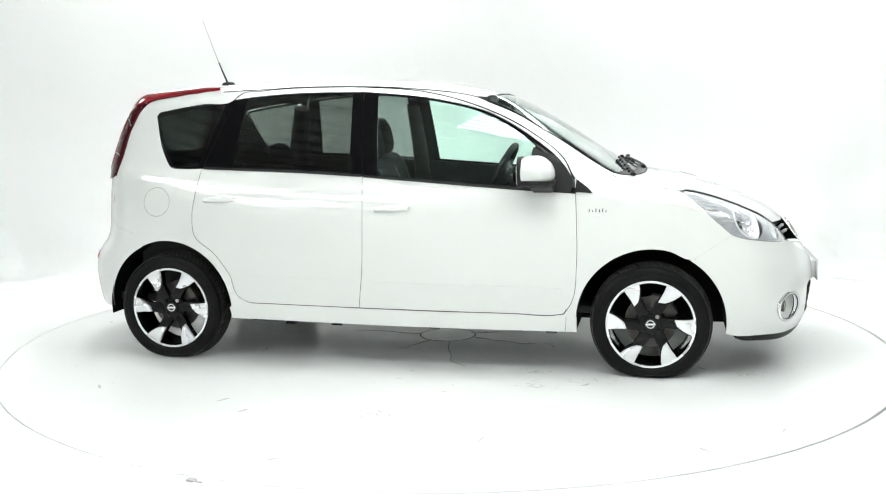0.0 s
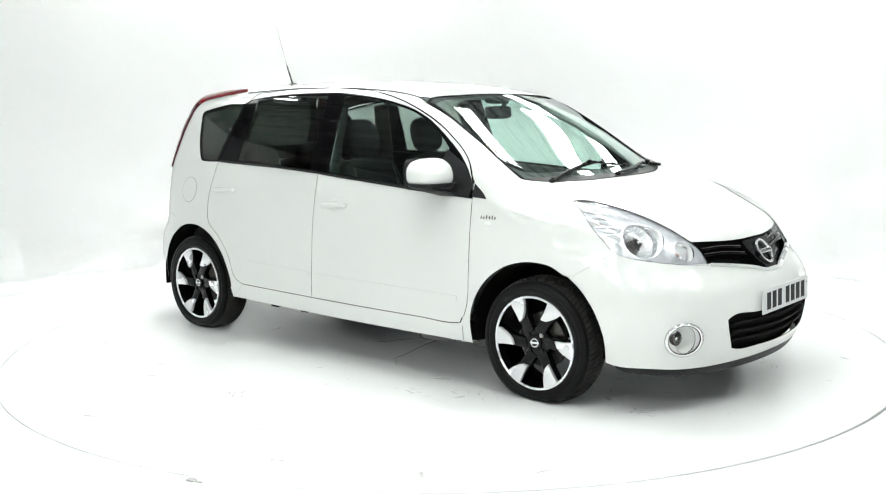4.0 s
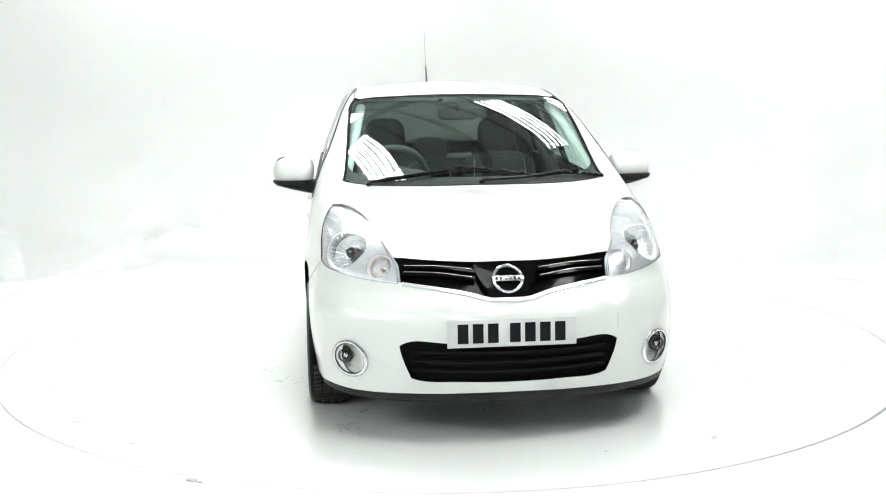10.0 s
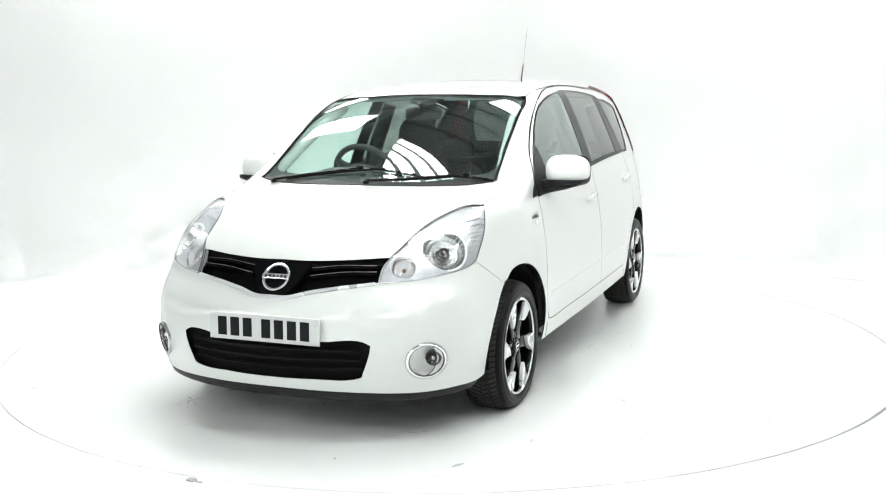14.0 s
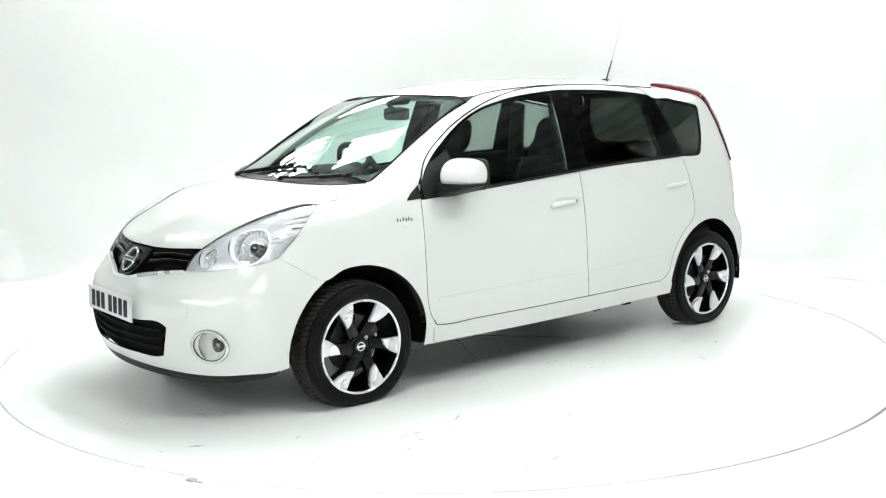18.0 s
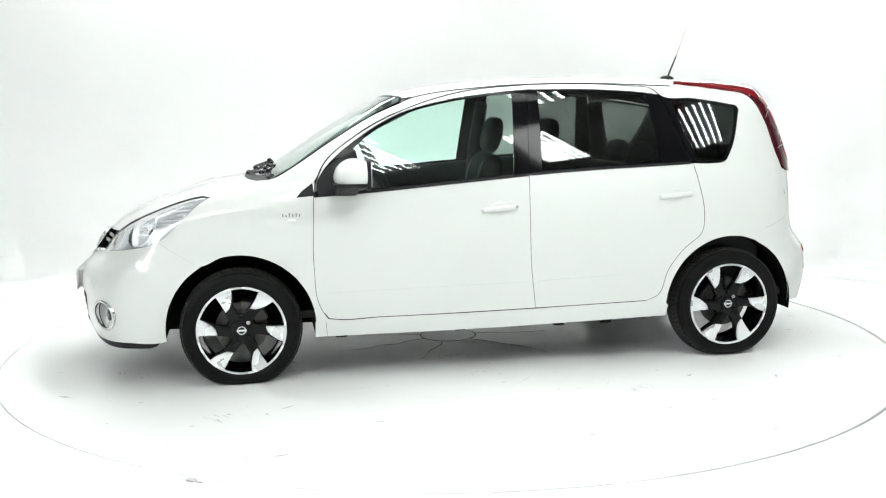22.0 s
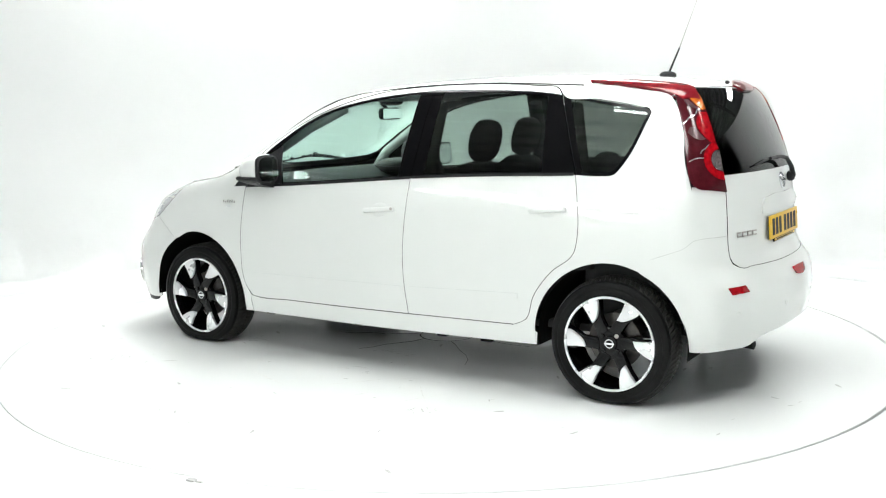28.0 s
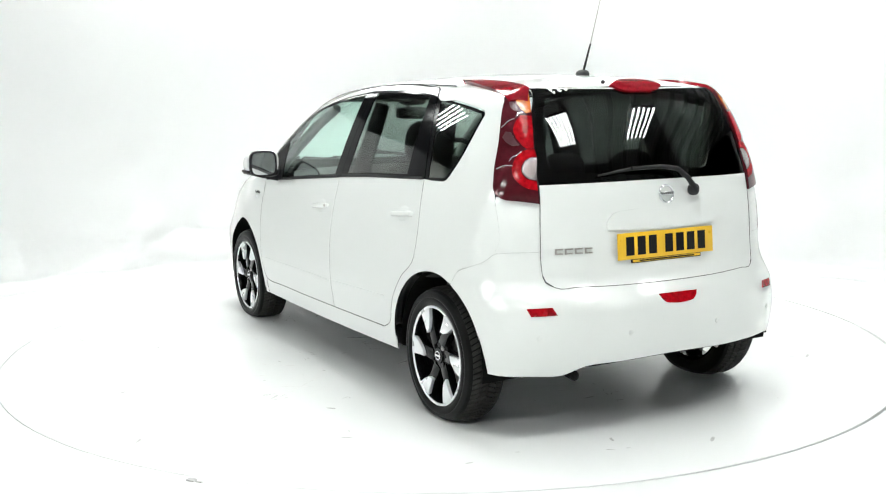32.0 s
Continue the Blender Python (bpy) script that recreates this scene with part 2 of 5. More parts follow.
def smooth_loop(q, step, sharp=48):
    """A closed outline through the points q (N x 2): smooth, but with the corners kept where it turns sharply."""
    n, out = len(q), []
    d = [q[(i + 1) % n] - q[i] for i in range(n)]
    corner = []
    for i in range(n):
        a, b = d[i - 1], d[i]
        turn = abs(math.degrees(math.atan2(a[0] * b[1] - a[1] * b[0], a @ b)))
        corner.append(turn > sharp)
    for i in range(n):
        j = (i + 1) % n
        length = np.linalg.norm(d[i])
        def tangent(k, own):
            if corner[k]:
                return own
            a, b = d[k - 1], d[k]
            la, lb = np.linalg.norm(a), np.linalg.norm(b)
            t = (a / la * lb + b / lb * la) / (la + lb)
            return t * length
        t0, t1 = tangent(i, d[i]), tangent(j, d[i])
        k = max(1, int(round(length / step)))
        for s in np.arange(k) / k:
            out.append((2*s**3 - 3*s**2 + 1) * q[i] + (s**3 - 2*s**2 + s) * t0 + (3*s**2 - 2*s**3) * q[j] + (s**3 - s**2) * t1)
    return np.array(out)


def inside(q, loop):
    x, y = q[:, 0][:, None], q[:, 1][:, None]
    a, b = loop, np.roll(loop, -1, 0)
    c = (a[:, 1] > y) != (b[:, 1] > y)
    with np.errstate(divide="ignore", invalid="ignore"):
        xi = a[:, 0] + (y - a[:, 1]) * (b[:, 0] - a[:, 0]) / (b[:, 1] - a[:, 1])
    return (c & (x < xi)).sum(1) % 2 == 1


def shrink(loop, by):
    a, b = loop - np.roll(loop, 1, 0), np.roll(loop, -1, 0) - loop
    a, b = a / np.maximum(np.linalg.norm(a, axis=1, keepdims=True), 1e-9), b / np.maximum(np.linalg.norm(b, axis=1, keepdims=True), 1e-9)
    t = a + b
    t = t / np.maximum(np.linalg.norm(t, axis=1, keepdims=True), 1e-9)
    area = np.sum(loop[:, 0] * np.roll(loop[:, 1], -1) - np.roll(loop[:, 0], -1) * loop[:, 1])
    n = np.stack([-t[:, 1], t[:, 0]], 1) * np.sign(area)
    return loop + n * by


def spread(loop, gap):
    """Points inside an outline on a staggered grid, not too near to its edge."""
    lo, hi = loop.min(0), loop.max(0)
    ys = np.arange(lo[1] + gap / 2, hi[1], gap)
    pts = [(x + (gap / 2 if k % 2 else 0), y) for k, y in enumerate(ys) for x in np.arange(lo[0] + gap / 2, hi[0], gap)]
    if not pts:
        return np.zeros((0, 2))
    return np.array(pts)


def panel(name, pts, view, parent, material, holes=(), off=0.0, thick=0.005, step=0.035, gap=0.0013, label="", mirror=False, sharp=48, bulge=0.0, shade_edges=True, hole_gap=None, even=False, tune=None):
    """A piece of the car's skin inside an outline (3D points, seen by view), with holes, as a sheet of real thickness.
    off: how far it stands proud; mirror: the same piece on the other side of the car."""
    from mathutils.geometry import delaunay_2d_cdt
    pts, holes = snap(pts), [snap(h) for h in holes]
    loop = shrink(smooth_loop(view.to(pts), step * 0.7, sharp), gap)
    cut = [shrink(smooth_loop(view.to(h), step * 0.6, sharp), -gap * 0.3 if hole_gap is None else hole_gap) for h in holes]
    grid = spread(loop, step)
    keep = inside(grid, loop)
    for c in cut:
        keep &= ~inside(grid, c)
    edge = np.concatenate([loop, *cut])
    if len(grid):
        near = np.array([np.min(np.sum((edge - g) ** 2, 1)) if k else 0 for g, k in zip(grid, keep)])
        keep &= near > (step * 0.42) ** 2
    flat = np.concatenate([edge, grid[keep]])
    links, start = [], 0
    for c in (loop, *cut):
        links += [(start + i, start + (i + 1) % len(c)) for i in range(len(c))]
        start += len(c)
    v2, _, tri, _, _, _ = delaunay_2d_cdt([Vector(p) for p in flat], links, [], 0, 1e-6)
    ab = np.array([(p.x, p.y) for p in v2])
    tri = np.array([t for t in tri if len(t) == 3])
    mid = ab[tri].mean(1)
    ok = inside(mid, loop)
    for c in cut:
        ok &= ~inside(mid, c)
    tri = tri[ok]
    p = view.onto(ab)
    nrm = grad(p)
    if even:                                       # one even sweep of glass
        q = (ab - ab.mean(0)) / ab.std(0)
        a_, b_ = q.T
        basis = np.stack([np.ones(len(q)), a_, b_, a_ * a_, a_ * b_, b_ * b_, a_ ** 3, a_ * b_ * b_, a_ * a_ * b_][:3 if even == 1 else 9], 1)
        nrm = basis @ np.linalg.lstsq(basis, nrm, rcond=None)[0]
        nrm /= np.linalg.norm(nrm, axis=1, keepdims=True)
    if tune:                                       # the glass's own sweep: across, lengthwise
        x_, y_ = (p[:, 0] - tune[0]) / 0.3, p[:, 1] / 0.5
        lat = y_ * (tune[1] + tune[2] * x_ + tune[3] * y_ ** 2 + tune[8] * x_ ** 2)
        lon = tune[4] + tune[5] * x_ + tune[6] * y_ ** 2 + tune[7] * x_ * y_ ** 2 + tune[9] * x_ ** 2
        nrm = nrm + np.stack([lon, lat, 0 * x_], 1)
        nrm /= np.linalg.norm(nrm, axis=1, keepdims=True)
    if bulge:
        far = np.array([np.sqrt(np.min(np.sum((edge - a) ** 2, 1))) for a in ab])
        p = p + nrm * (bulge * np.minimum(far / 0.05, 1.0))[:, None]
    outer, inner = p + nrm * off, p + nrm * (off - thick)
    e0, e1 = outer[tri[:, 1]] - outer[tri[:, 0]], outer[tri[:, 2]] - outer[tri[:, 0]]
    flip = np.sum(np.cross(e0, e1) * nrm[tri].sum(1), 1) < 0
    tri[flip] = tri[flip][:, ::-1]
    k = len(ab)
    count = {}
    for t in tri:
        for a, b in ((t[0], t[1]), (t[1], t[2]), (t[2], t[0])):
            count[(a, b)] = 1
    rim = [(a, b) for a, b in count if (b, a) not in count]
    verts = np.concatenate([outer, inner])
    faces = [tuple(t) for t in tri] + [(t[2] + k, t[1] + k, t[0] + k) for t in tri]
    nt = len(tri)
    faces += [(b, a, a + k, b + k) for a, b in rim]
    if mirror:
        verts = verts * [1, -1, 1]
        nrm = nrm * [1, -1, 1]
        faces = [f[::-1] for f in faces]
    me = bpy.data.meshes.new(name)
    me.from_pydata((verts + np.array(CAR)).tolist(), [], [tuple(int(i) for i in f) for f in faces])
    me.materials.append(material)
    # edges and back of a white panel coloured black, as shade in its gaps
    if material == PAINT and shade_edges:
        me.materials.append(SEAL_SHADE)
        for f in list(me.polygons)[nt:]:
            f.material_index = 1
    me.update()
    me.shade_smooth()
    normals = []
    for f, q in zip(me.polygons, faces):
        for i in q:
            if f.index < nt:
                normals.append(nrm[i])
            elif f.index < 2 * nt:
                normals.append(-nrm[i - k])
            else:
                normals.append(f.normal)
    me.normals_split_custom_set([tuple(n) for n in normals])
    ob = new(name, me)
    ob.parent = parent
    return tagged(ob, label)


def both(name, pts, view, parent, material, **kw):
    """A piece on the left side and its mirror image on the right."""
    return [panel(name, pts, view, parent, material, **kw), panel(name, pts, view, parent, material, mirror=True, **kw)]


def rest(p):
    """A part's points, from the car's frame to the turntable's."""
    return Vector(p) + CAR


# ---- the studio ----
FLOOR_W = mat("white_studio_floor", (0.85, 0.86, 0.855), 0.26, vary=0.008, scale=1.3, bump=0.02, bump_scale=40, rough_vary=0.02)
WALL_W = mat("white_cyclorama_paint", (0.94, 0.945, 0.945), 0.75, vary=0.006, scale=0.8, bump=0.05, bump_scale=90)
CEIL = mat("dark_painted_steel", (0.045, 0.047, 0.05), 0.7, vary=0.2, scale=2.0)
PURLIN = mat("grey_painted_purlin", (0.22, 0.225, 0.23), 0.7, vary=0.2, scale=2.0)
ROOF = mat("pale_roof_sheeting", (0.46, 0.47, 0.48), 0.7, vary=0.12, scale=1.2)
GAP = mat("dark_turntable_gap", (0.03, 0.03, 0.03), 0.8, vary=0.2)
SCUFF = mat("grey_floor_scuff", (0.42, 0.42, 0.41), 0.6, vary=0.3, scale=30)


def plan(t, hw=5.2, back=4.1, front=-8.4):
    """The studio's outline from above: a wide U, open towards the camera's end, t from 0 to 1."""
    if t < 0.3:
        return Vector((-hw, front + (0.2 - front) * t / 0.3, 0))
    if t > 0.7:
        return Vector((hw, front + (0.2 - front) * (1 - t) / 0.3, 0))
    a = math.pi * (1 - (t - 0.3) / 0.4)
    c, s = math.cos(a), math.sin(a)
    return Vector((hw * math.copysign(abs(c) ** 0.8, c), 0.2 + (back - 0.2) * abs(s) ** 0.8, 0))


def studio():
    floor = bmesh.new()
    n, rings = 160, []
    for r, dx, dy in ((TABLE_R + 0.006, 0.007, -0.002), (3.0, 0, 0), (4.5, 0, 0), (17.0, 0, 0)):      # the hole lies a little off the deck's axis
        rings.append([floor.verts.new((dx + r * math.cos(2 * math.pi * i / n), dy + r * math.sin(2 * math.pi * i / n), 0)) for i in range(n)])
    deep = [floor.verts.new(v.co - Vector((0, 0, 0.08))) for v in rings[0]]
    for a, b in [(deep, rings[0])] + list(zip(rings, rings[1:])):
        for i in range(n):
            floor.faces.new((a[i], a[(i + 1) % n], b[(i + 1) % n], b[i])[::-1])
    bmesh.ops.recalc_face_normals(floor, faces=floor.faces)
    tagged(part("floor", floor, FLOOR_W, None), "glossy white painted studio floor round the turntable", "floor", kind="structure")
    pit = bmesh.new()
    disc(pit, TABLE_R + 0.05, -0.07, Matrix(), 96)
    tagged(part("turntable_pit", pit, GAP, None), "dark pit under the turntable", "pit", kind="structure")
    wall = bmesh.new()
    m, cove = 120, 1.7
    prof = [(cove * (1 - math.sin(k * math.pi / 16)), cove * (1 - math.cos(k * math.pi / 16))) for k in range(9)] + [(0, 2.1), (0, 2.9)]
    cols = []
    for i in range(m + 1):
        t = i / m
        p, q = plan(max(t - 0.004, 0)), plan(min(t + 0.004, 1))
        d = (q - p).normalized()
        inward = Vector((d.y, -d.x, 0))
        cols.append([wall.verts.new(plan(t) + inward * a + Vector((0, 0, b + 0.001))) for a, b in prof])
    for a, b in zip(cols, cols[1:]):
        for k in range(len(prof) - 1):
            wall.faces.new((a[k], b[k], b[k + 1], a[k + 1]))
    bmesh.ops.solidify(wall, geom=wall.faces[:], thickness=-0.1)
    bmesh.ops.recalc_face_normals(wall, faces=wall.faces)
    tagged(part("wall_cyclorama", wall, WALL_W, None), "seamless white curved studio wall with a coved foot", "wall", kind="structure")
    ends = bmesh.new()
    box(ends, -5.4, 5.4, -8.55, -8.4, 0, 2.9)
    tagged(part("wall_rear", ends, WALL_W, None), "plain white wall behind the camera", "wall", kind="structure")
    up = bmesh.new()
    box(up, -11, 11, -13, 10, 4.6, 4.7)
    tagged(part("ceiling", up, ROOF, None, smooth=False), "grey roof sheeting over the studio", "ceiling", kind="structure")
    up = bmesh.new()
    for k in range(29):                         # purlins under the sheeting, and the beams that carry them
        box(up, -9, 9, -8 + k * .57, -7.955 + k * .57, 4.48, 4.6, m=pose(0, -1.5, 0, 0, 0, -48))
    for k in range(4):
        box(up, -7.6 + k * 4.5, -7.4 + k * 4.5, -9, 9, 4.15, 4.42, m=pose(0, -1.5, 0, 0, 0, -48))
    tagged(part("ceiling_beams", up, PURLIN, None, smooth=False), "dark purlins and beams under the roof sheeting", "beam", kind="structure")
    outer = bmesh.new()
    for x0, x1, y0, y1 in ((-11, -10.9, -13, 10), (10.9, 11, -13, 10), (-11, 11, 9.9, 10), (-11, 11, -13, -12.9)):
        box(outer, x0, x1, y0, y1, 0, 4.6)
    tagged(part("wall_hall", outer, CEIL, None, smooth=False), "dark hall wall outside the studio", "wall", kind="structure")


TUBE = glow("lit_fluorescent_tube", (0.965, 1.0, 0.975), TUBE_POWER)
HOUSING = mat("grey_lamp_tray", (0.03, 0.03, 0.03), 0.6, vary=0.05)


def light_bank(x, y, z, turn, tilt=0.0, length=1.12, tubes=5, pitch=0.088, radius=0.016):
    """A hanging bank of fluorescent tubes, also used for the added fill."""
    t = thing("light_bank", "hanging bank of lit fluorescent tubes in a grey tray, some added as fill", "lamp", "studio light banks")
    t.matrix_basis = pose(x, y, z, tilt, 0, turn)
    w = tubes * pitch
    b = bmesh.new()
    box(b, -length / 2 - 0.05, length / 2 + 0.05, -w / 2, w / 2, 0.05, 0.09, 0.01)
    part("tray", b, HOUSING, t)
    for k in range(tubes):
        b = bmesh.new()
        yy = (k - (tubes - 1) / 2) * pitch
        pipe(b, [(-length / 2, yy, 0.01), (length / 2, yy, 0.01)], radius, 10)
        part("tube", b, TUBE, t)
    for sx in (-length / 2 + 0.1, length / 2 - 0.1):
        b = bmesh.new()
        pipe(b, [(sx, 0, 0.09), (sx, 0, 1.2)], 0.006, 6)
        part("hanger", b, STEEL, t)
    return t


studio()
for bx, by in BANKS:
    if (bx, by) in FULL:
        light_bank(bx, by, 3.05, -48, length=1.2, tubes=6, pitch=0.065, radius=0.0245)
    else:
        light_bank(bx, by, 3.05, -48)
# fill banks, added only to brighten the left-hand wall and the car's side
for bx, by in FILL_BANKS:
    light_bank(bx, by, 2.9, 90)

# ---- the turntable ----
table = thing("turntable", "round white glossy car turntable with scuffs, turning", "turntable")
b = bmesh.new()
lathe(b, [(0.17, 0.0), (0.6, 0.0), (1.2, 0.0), (1.9, 0.0), (TABLE_R - 0.008, 0.0), (TABLE_R - 0.005, -0.003), (TABLE_R - 0.005, -0.05)], Matrix(), 160)
bmesh.ops.recalc_face_normals(b, faces=b.faces)
part("deck", b, FLOOR_W, table)
b = bmesh.new()
lathe(b, [(0.17, 0.0), (0.168, -0.004), (0.164, -0.004), (0.162, 0.0)], Matrix(), 64)
part("cap_joint", b, GAP, table)
b = bmesh.new()
disc(b, 0.162, 0.0005, Matrix(), 64)
part("centre_cap", b, FLOOR_W, table)

# ---- the car ----
car = thing("car", "white five-door compact car with alloy wheels on the turntable", "car")


def S(*xz):
    """Points of the car's left side, by their x and z."""
    o = np.array([(x, 1.3, z) for x, z in xz], float)
    return [tuple(p) for p in cast(o, np.broadcast_to([0.0, -1, 0], o.shape))]


def arc(cx, cz, r, a0, a1, n=7):
    return S(*[(cx + r * math.cos(radians(a0 + (a1 - a0) * k / (n - 1))), cz + r * math.sin(radians(a0 + (a1 - a0) * k / (n - 1)))) for k in range(n)])


SIDE = Flat((0, -1, 0), (0, 0.75, 0.8))
NOSE = Round(0.9)
TAIL = RoundBack(-0.95)
TOP = Flat((-0.02, 0, -1), (-0.4, 0, 1.3))
HOOD = Flat((-0.35, 0, -0.94), (1.5, 0, 0.9))
SCREEN = Flat((-0.5, 0, -0.86), (0.8, 0, 1.2))
WING = Flat((-0.1, -0.85, -0.5), (1.25, 0.75, 0.7))
PILLAR = Flat((-0.25, -0.75, -0.6), (0.75, 0.65, 1.2))
LAMP = Flat((-0.72, -0.55, -0.42), (1.75, 0.6, 0.78))
BACK = Flat((1, 0, -0.05), (-1.75, 0, 1.0))
RLAMP = Flat((0.72, -0.68, -0.12), (-1.65, 0.6, 1.2))


def mirrored(half):
    """A left-half outline, from the middle plane back to it, closed by its mirror image."""
    return half + [(x, -y, z) for x, y, z in half[::-1] if abs(y) > 1e-6]


def seam(name, pts, width, view, flip, material=SEAM, off=0.0006, parent=None):
    """A hairline joint between two panels, along points on the skin."""
    e = snap(pts)
    side = np.cross(grad(e), np.gradient(e, axis=0))
    side /= np.linalg.norm(side, axis=1, keepdims=True)
    return panel(name, [tuple(p) for p in e] + [tuple(p) for p in snap(e + side * width)[::-1]], view, parent or car, material, mirror=flip, off=off, thick=0.004, step=0.02, gap=0)


# doors, glass and black frames
DOOR_F = S((.866, .312), (.906, .376), (.933, .582), (.930, .782), (.922, .927), (.691, .944), (.25, .975), (-.192, 1.008), (-.184, .80), (-.184, .556), (-.208, .317), (.3, .312))
DOOR_R = S((-.208, .317), (-.184, .556), (-.184, .80), (-.192, 1.010), (-.55, 1.030), (-.926, 1.043), (-1.103, 1.049), (-1.126, .942), (-1.144, .769), (-1.132, .696), (-1.017, .596), (-.93, .48), (-.886, .361), (-.816, .327))
RAIL_F = S((.908, 1.00), (.862, 1.090), (.689, 1.228), (.394, 1.368), (.095, 1.445), (-.238, 1.474), (-.226, 1.449), (-.052, 1.434), (.217, 1.399), (.454, 1.338), (.689, 1.210), (.86, 1.068))
RAIL_R = S((-.238, 1.474), (-.5, 1.476), (-.807, 1.462), (-.930, 1.446), (-.962, 1.414), (-.930, 1.419), (-.651, 1.443), (-.226, 1.449))
DLO_F = S((.915, .932), (.691, .946), (.25, .977), (-.192, 1.010), (-.226, 1.449), (-.052, 1.434), (.217, 1.399), (.454, 1.338), (.689, 1.210), (.868, 1.066))
PANE_F = S((.655, .960), (.25, .990), (-.110, 1.017), (-.145, 1.433), (.0, 1.421), (.217, 1.389), (.454, 1.326), (.655, 1.212), (.712, 1.165))
DLO_R = S((-.192, 1.010), (-.55, 1.030), (-.926, 1.043), (-1.103, 1.049), (-.962, 1.414), (-.930, 1.419), (-.651, 1.443), (-.226, 1.449))
PANE_R = S((-.265, 1.030), (-.60, 1.049), (-.925, 1.060), (-.890, 1.413), (-.651, 1.434), (-.285, 1.440))
DLO_Q = S((-1.107, 1.047), (-1.217, 1.049), (-1.285, 1.058), (-1.328, 1.112), (-1.406, 1.306), (-1.414, 1.330), (-1.403, 1.346), (-1.37, 1.354), (-1.15, 1.390), (-.966, 1.414))
PANE_Q = S((-1.13, 1.058), (-1.217, 1.060), (-1.275, 1.068), (-1.316, 1.118), (-1.393, 1.306), (-1.400, 1.325), (-1.390, 1.336), (-1.36, 1.342), (-1.15, 1.377), (-1.01, 1.398))

for y in (1, -1):
    flip = y < 0
    for nm, low, rail, dlo, pane, pm, lab in (("front_door", DOOR_F, RAIL_F, DLO_F, PANE_F, GLASS_F, "closed white front door with a clear green-tinted window"),
                                              ("rear_door", DOOR_R, RAIL_R, DLO_R, PANE_R, GLASS_P, "closed white rear door with a dark privacy window")):
        d = panel(nm, low, SIDE, car, PAINT, mirror=flip, label=lab)
        panel("window_rail", rail, SIDE, d, PAINT, mirror=flip, step=0.025)
        panel("window_frame", dlo, SIDE, d, BLACK_GLOSS, holes=[pane], mirror=flip, off=-0.002, thick=0.008, step=0.025, label="gloss black pillar trim")
        g = panel("window_pane", pane, SIDE, d, pm, mirror=flip, off=-0.0034, thick=0.004, gap=0.0006, step=0.016, even=1, label="tinted side window")
        g.visible_shadow = True
        panel("door_card", low, SIDE, d, CABIN, mirror=flip, off=-0.03, thick=0.02, gap=-0.012, label="dark inner door trim")
    q = panel("quarter_window_frame", DLO_Q, SIDE, car, BLACK_GLOSS, holes=[PANE_Q], mirror=flip, off=-0.002, thick=0.008, step=0.025)
    g = panel("quarter_window", PANE_Q, SIDE, q, GLASS_P, mirror=flip, off=-0.004, thick=0.004, gap=-0.004, step=0.016, even=1, label="dark privacy quarter window")
    panel("sill", S((.936, .222), (.928, .296), (.885, .312), (.3, .312), (-.208, .317), (-.816, .327), (-.895, .330), (-.945, .300), (-.936, .238), (0, .222)), SIDE, car, PAINT, mirror=flip, gap=0.0012, off=-0.001)
    panel("front_wing", S((.866, .312), (.906, .376), (.933, .582), (.930, .782), (.922, .927), (.915, 1.0)) + [ (1.03, .70, 1.02), (1.2, .70, .985), (1.437, .70, .938), (1.493, .718, .889), (1.542, .733, .847), (1.59, .740, .803), (1.639, .744, .763), (1.688, .745, .722), (1.643, .765, .694), (1.598, .785, .667), (1.553, .805, .640), (1.509, .822, .612)] + arc(1.30, .285, .37, 60, 188, 9),
          WING, car, PAINT, mirror=flip, thick=0.0025)
    panel("rear_wing", S((-.816, .327), (-.886, .361), (-.93, .48), (-1.017, .596), (-1.132, .696), (-1.144, .769), (-1.126, .942), (-1.103, 1.049), (-1.217, 1.046), (-1.288, 1.054), (-1.331, 1.11), (-1.409, 1.305), (-1.418, 1.331), (-1.406, 1.349), (-1.37, 1.357), (-1.15, 1.393), (-.966, 1.416), (-.945, 1.440), (-1.10, 1.442), (-1.366, 1.432), (-1.49, 1.405), (-1.533, 1.353), (-1.611, 1.083), (-1.640, 1.00), (-1.661, .772), (-1.642, .743), (-1.50, .690))
          + arc(-1.30, .290, .368, 114, -8, 9), SIDE, car, PAINT, mirror=flip)
    panel("front_pillar", [(.925, .77, 1.0), (1.03, .70, 1.02), (1.112, .655, 1.021), (.9, .625, 1.155), (.65, .605, 1.295), (.45, .588, 1.385), (.36, .56, 1.425), (.25, .56, 1.44), (.095, .56, 1.447), (.394, .614, 1.368), (.689, .672, 1.228), (.862, .742, 1.090)], PILLAR, car, PAINT, mirror=flip, step=0.03, off=-0.002, gap=-0.003)

    edge = np.array(S((.908, 1.00), (.862, 1.090), (.689, 1.228), (.394, 1.368), (.095, 1.445), (-.238, 1.474), (-.5, 1.476), (-.807, 1.462), (-.930, 1.446), (-.962, 1.414)))
    up = np.cross(grad(edge), np.gradient(edge, axis=0))
    up *= np.sign(up[:, 2:]) / np.linalg.norm(up, axis=1, keepdims=True)
    panel("door_seal", [tuple(p) for p in edge] + [tuple(p) for p in snap(edge + up * 0.006)[::-1]], PILLAR, car, SEAL_SHADE, mirror=flip, off=0.0005, thick=0.006, step=0.025, gap=0.0002)
    seam("wing_seam", [(1.688, .745, .722), (1.643, .765, .694), (1.598, .785, .667), (1.553, .805, .640), (1.509, .822, .612)], 0.0008, WING, flip)
    seam("bumper_seam", S((-1.50, .690), (-1.57, .715), (-1.635, .743), (-1.661, .770)) + [(-1.70, .71, .778), (-1.745, .64, .780), (-1.768, .592, .781)], 0.0012, RLAMP, flip)
